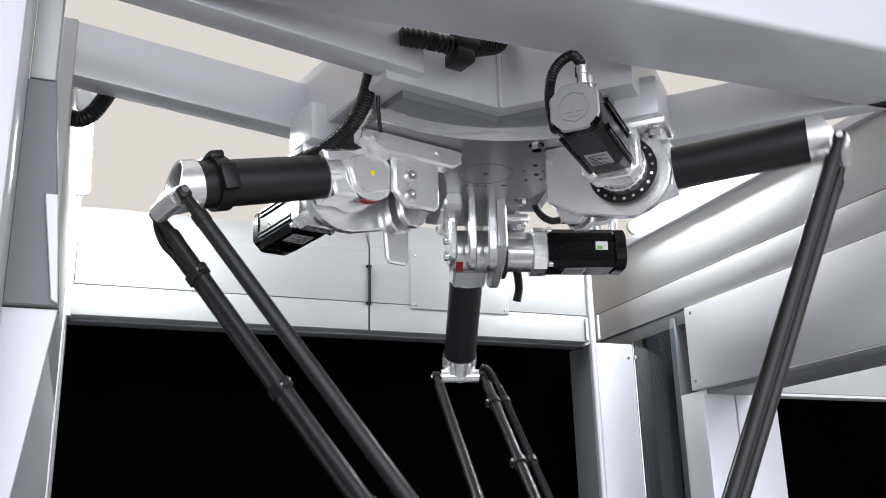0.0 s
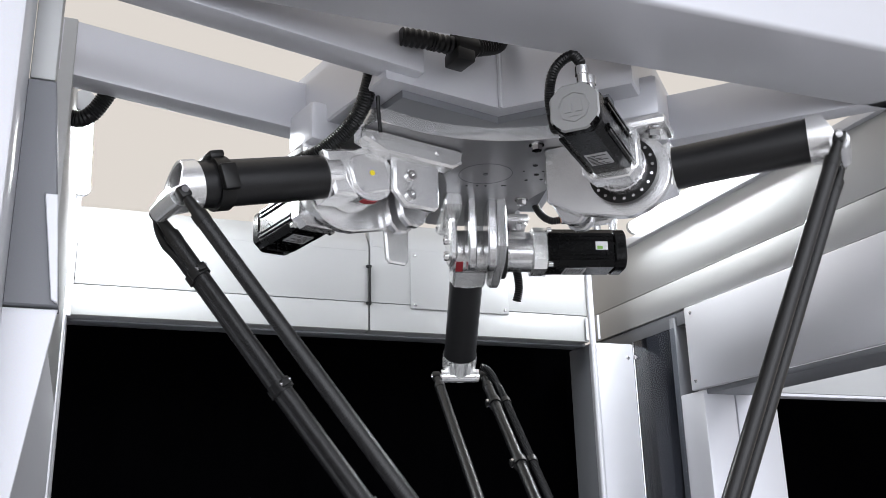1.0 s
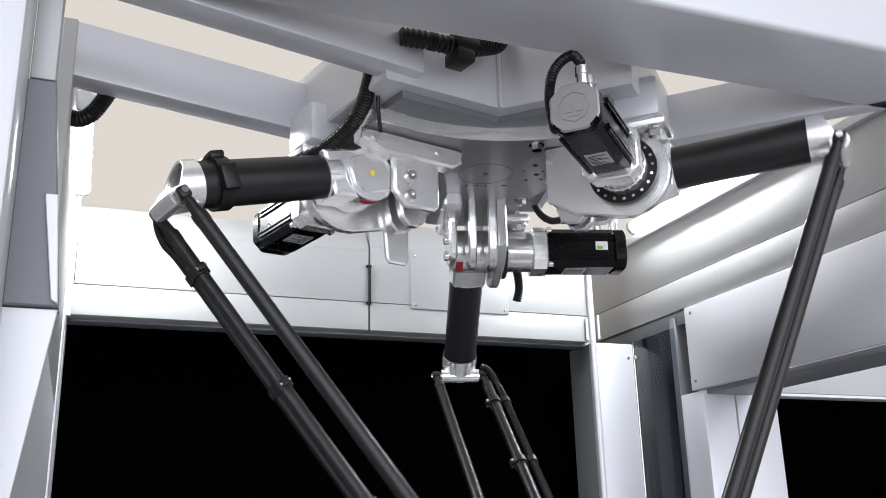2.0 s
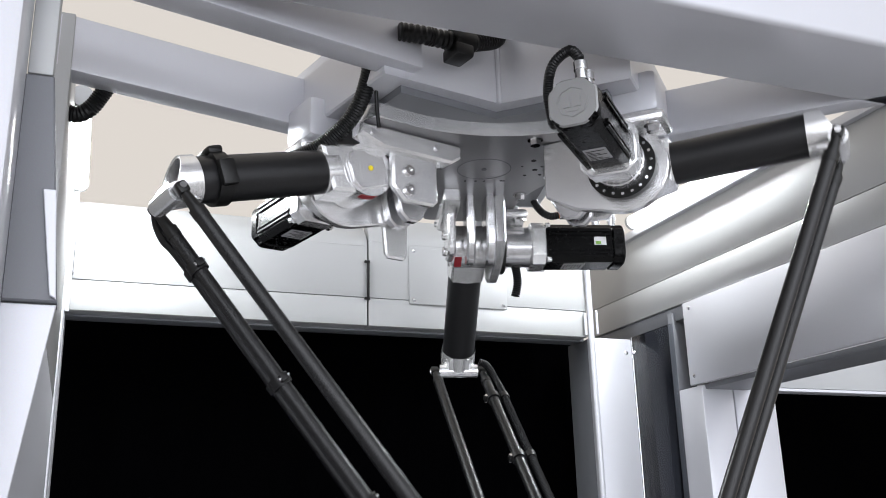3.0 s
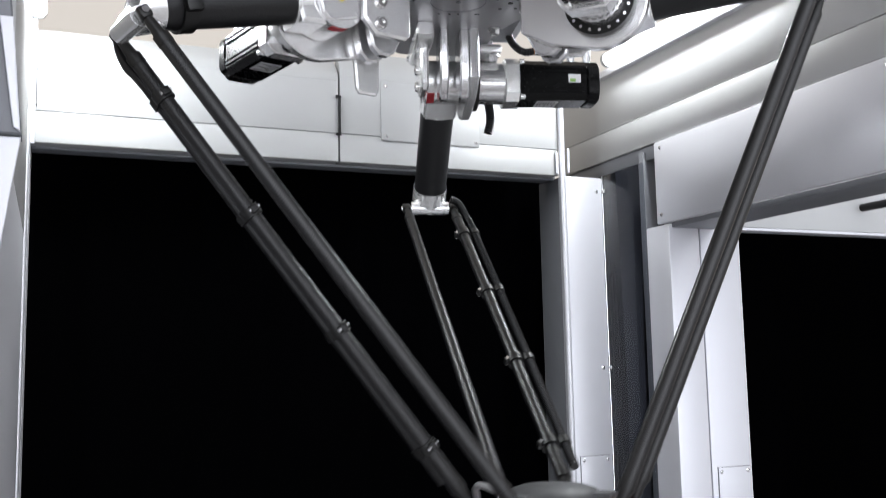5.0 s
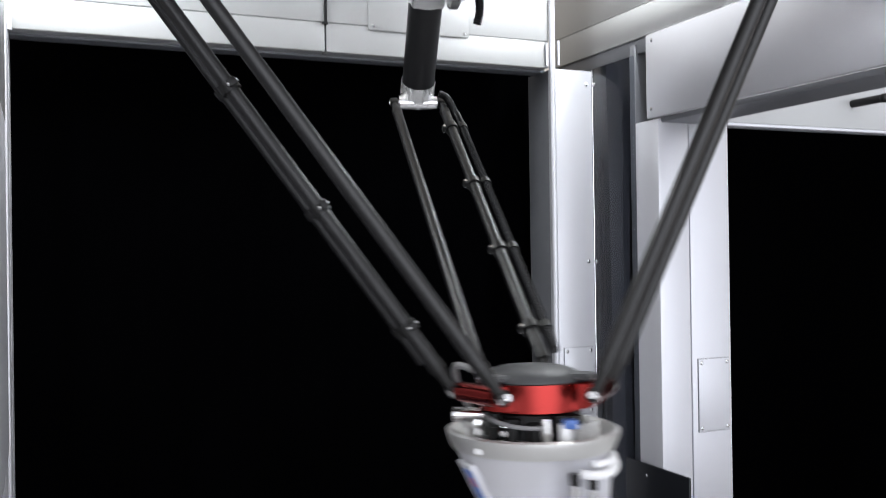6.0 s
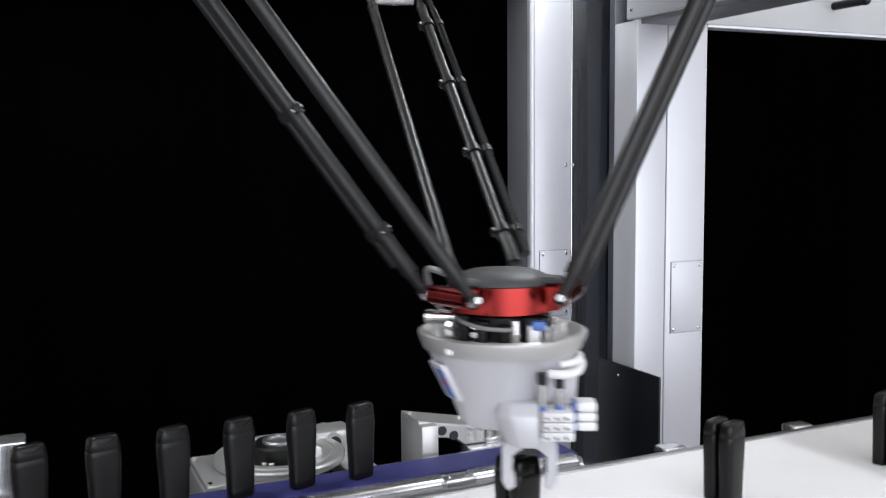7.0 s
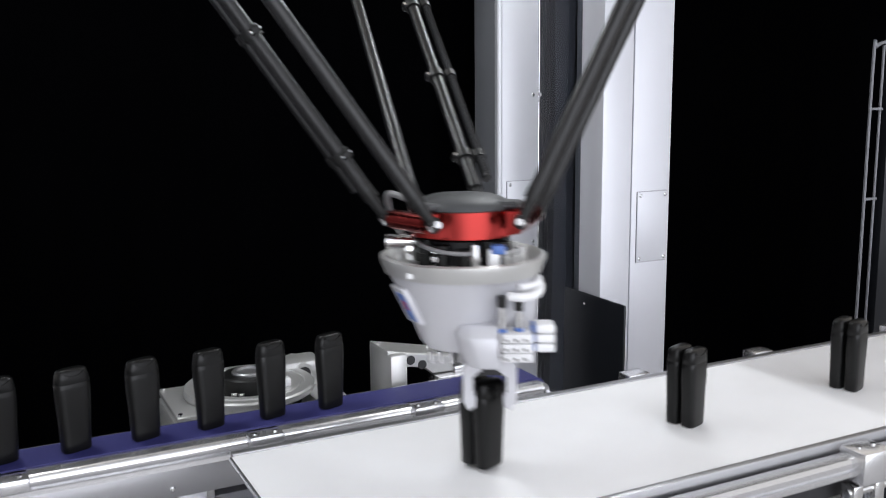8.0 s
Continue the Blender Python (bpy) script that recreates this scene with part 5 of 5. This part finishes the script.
# ---- bottles ----
def bottle_mesh():
    """Flat oval bottle with a slight waist and a flip cap: body below, cap above."""
    bm = bmesh.new()
    n = 28
    rings = []
    prof = ((0.0, 0.0265, 0.0150), (0.003, 0.0290, 0.0170), (0.02, 0.0295, 0.0175), (0.065, 0.0310, 0.0180), (0.108, 0.0338, 0.0186), (0.132, 0.0342, 0.0186),
            (0.1424, 0.0338, 0.0183), (0.1427, 0.0335, 0.0181), (0.1433, 0.0335, 0.0181), (0.1436, 0.0337, 0.0182), (0.157, 0.0320, 0.0172), (0.166, 0.0300, 0.0160), (0.170, 0.0275, 0.0140), (0.172, 0.022, 0.0100))
    for z, a, b in prof:
        ring = []
        for i in range(n):
            t = 2 * math.pi * i / n
            c, s = math.cos(t), math.sin(t)
            x = a * math.copysign(abs(c) ** 0.48, c)
            y = 0.92 * b * math.copysign(abs(s) ** 0.55, s)
            ring.append(bm.verts.new((x, y, z)))
        rings.append(ring)
    for a, b in zip(rings, rings[1:]):
        for i in range(n):
            bm.faces.new((a[i], a[(i + 1) % n], b[(i + 1) % n], b[i]))
    bm.faces.new(rings[0][::-1])
    bm.faces.new(rings[-1])
    # thumb notch of the flip cap
    arc = [(0.021 * q, 0.1565 + 0.0085 * q * q) for q in (-1, -0.7, -0.35, 0, 0.35, 0.7, 1)]
    prism(bm, arc + [(x, z + 0.0022) for x, z in arc[::-1]], -0.0168, -0.0135, Matrix(((1, 0, 0, 0), (0, 0, 1, 0), (0, 1, 0, 0), (0, 0, 0, 1))))
    return mesh_of("bottle", bm, BOTTLE, 50)


BOTTLE_MESH = bottle_mesh()
BOTTLES = {}
for m_no in range(-16, 12):
    b_ob = new("bottle", BOTTLE_MESH)
    tagged(b_ob, "matt black oval bottle with a flip cap", "bottle", "bottles on the belts")
    BOTTLES[m_no] = b_ob

frame_hoses()
blue_conveyor()
white_conveyor()
rotary_unit()
far_door()


# ---- the robot's work: pick, pick, place, once a second ----
EARLY = ((0.853, 1.535, -0.273), (0.875, 1.603, -0.214), (0.810, 1.906, -0.200), (0.794, 2.003, -0.205), (0.822, 2.007, -0.240),
         (0.843, 2.013, -0.268), (0.756, 1.967, -0.240), (0.766, 1.964, -0.279), (0.794, 1.838, -0.266), (0.794, 1.593, -0.263))
SIXTH = ((0.765, 1.945, -0.239), (0.774, 1.710, -0.238), (0.822, 1.500, -0.246), (0.850, 1.480, -0.250), (0.812, 1.612, -0.165),
         (0.778, 1.908, -0.174), (0.792, 2.022, -0.174), (0.815, 1.990, -0.232), (0.766, 1.880, -0.182), (0.744, 1.962, -0.231),
         (0.764, 1.930, -0.236), (0.774, 1.702, -0.226))
SEVENTH = ((0.822, 1.520, -0.250), (0.847, 1.520, -0.247), (0.812, 1.535, -0.152), (0.780, 1.828, -0.154), (0.790, 2.036, -0.168),
           (0.812, 2.040, -0.200), (0.768, 1.885, -0.180), (0.742, 1.970, -0.212), (0.764, 1.925, -0.234), (0.774, 1.702, -0.224), (0.815, 1.535, -0.240))


def node(i):
    """Where the platform is at i tenths of a second."""
    early = Vector(EARLY[i % 10])
    if i >= 70:
        late = Vector(SEVENTH[min(i - 70, 10)])
    else:
        late = Vector(SIXTH[i - 58] if i >= 58 else SIXTH[2 + i % 10])
    w = min(1, max(0, (i - 47) / 11))
    return early.lerp(late, w * w * (3 - 2 * w))


def tool_place(t):
    """Smooth curve through the tenths."""
    i = math.floor(t * 10 + 1e-9)
    f = t * 10 - i
    p0, p1, p2, p3 = (node(i + k) for k in (-1, 0, 1, 2))
    p = 0.5 * ((2 * p1) + (p2 - p0) * f + (2 * p0 - 5 * p1 + 4 * p2 - p3) * f * f + (3 * p1 - p0 - 3 * p2 + p3) * f ** 3)
    dip = max(0, p.z + 0.238) * math.exp(-(((t % 1) - 0.553) / 0.024) ** 2)      # short stab at the first pick
    return p + Vector((0, 0, H - dip))


def arm_pose(p, k):
    """Inverse kinematics of one arm in the robot's space: lowering angle, elbow and platform joint."""
    q = turn(-k) @ (ROBOT.inverted() @ p)
    du, dz, dn = q.y + RP - RB, q.z, q.x
    r2, d = LF * LF - dn * dn, math.hypot(du, dz)
    c = max(-1, min(1, (LU * LU + d * d - r2) / (2 * LU * d)))
    al = math.atan2(-dz, du) - math.acos(c)
    elbow = Vector((0, RB + LU * math.cos(al), -LU * math.sin(al)))
    return al, elbow, Vector((q.x, q.y + RP, q.z))


def rod_pose(k, s, elbow, joint):
    a, b = elbow + Vector((-s * WH, 0, 0)), joint + Vector((-s * WH, 0, 0))
    z = (b - a).normalized()
    x = (Vector((1, 0, 0)) - z * z.x).normalized()
    y = z.cross(x)
    m = Matrix(((x.x, y.x, z.x, a.x), (x.y, y.y, z.y, a.y), (x.z, y.z, z.z, a.z), (0, 0, 0, 1)))
    return turn(k) @ m


SLOT = (Vector((0.030, -0.036, -0.487)), Vector((0.019, -0.001, -0.487)))    # where the two bottles hang in the jaws


DROP = Vector((0.882, 1.494, ZW))                                 # where each pair is set down
BELT_SPEED = 0.504


def bottle_place(m, t):
    """Belt, jaws or outfeed: where bottle m stands at t."""
    slot = m % 2
    c = 7 + (m - slot) // 2                                       # the cycle that takes it
    t_pick, t_drop = c + (0.54, 0.79)[slot], c + 1.06
    home = DROP + SLOT[slot] - SLOT[0]
    if t <= t_pick:
        return Vector((0.827 + 0.273 * (t - 7.5) - 0.1365 * m, 1.950, ZB))
    if t <= t_drop:
        p = tool_place(t) + SLOT[slot]
        at = Vector((0.827 + 0.273 * (t_pick - 7.5) - 0.1365 * m, 1.950, ZB))
        start = tool_place(t_pick) + SLOT[slot]
        f = min(1, (t - t_pick) / 0.1)
        p = p + (at - start) * (1 - f)
        p.z = max(p.z, ZB if p.y > 1.82 else ZW)
        g = min(1, max(0, (t - t_drop + 0.12) / 0.12))            # the jaws run along with the belt before they open
        p.x += (home.x + BELT_SPEED * (t - t_drop) - p.x) * g
        p.y += (home.y - p.y) * g
        return p
    return Vector((home.x + BELT_SPEED * (t - t_drop), home.y, ZW))


def motions():
    steps = [i / FPS for i in range(8 * FPS + 1)]
    base_inv = ROBOT.inverted()
    poses = [[arm_pose(tool_place(t), k) for k in range(3)] for t in steps]
    for k, arm in enumerate(ARM):
        walk(arm, [(t, turn(k) @ pose(0, RB, 0) @ Matrix.Rotation(-p[k][0], 4, "X")) for t, p in zip(steps, poses)])
    for k, s, ob in RODS:
        walk(ob, [(t, rod_pose(k, s, p[k][1], p[k][2])) for t, p in zip(steps, poses)])
    walk(PLATFORM, [(t, Matrix.Translation(base_inv @ tool_place(t))) for t in steps])
    walk(GRIPPER, [(t, Matrix.Translation(tool_place(t)) @ GRIP_TURN) for t in steps])
    for j, s in zip(JAWS, (-1, 1)):
        rows = []
        for c in range(-1, 9):
            rows += [(c + 0.05, 0.0), (c + 0.12, 11.0), (c + 0.48, 11.0), (c + 0.54, 0.0)]
        rows = [(t, a) for t, a in rows if 0 <= t <= 8]
        rows = [(0.0, 0.0)] + rows + ([(8.0, 0.0)] if rows[-1][0] < 8 else [])
        walk(j, [(t, Matrix.Translation((JAW_X + s * 0.03, 0, -0.262)) @ Matrix.Rotation(radians(-s * a), 4, "Y") @ Matrix.Translation((-s * 0.03, 0, 0.262))) for t, a in rows])
    for m, ob in BOTTLES.items():
        walk(ob, [(t, Matrix.Translation(bottle_place(m, t)) @ Matrix.Rotation(radians(18), 4, "Z")) for t in steps])


motions()
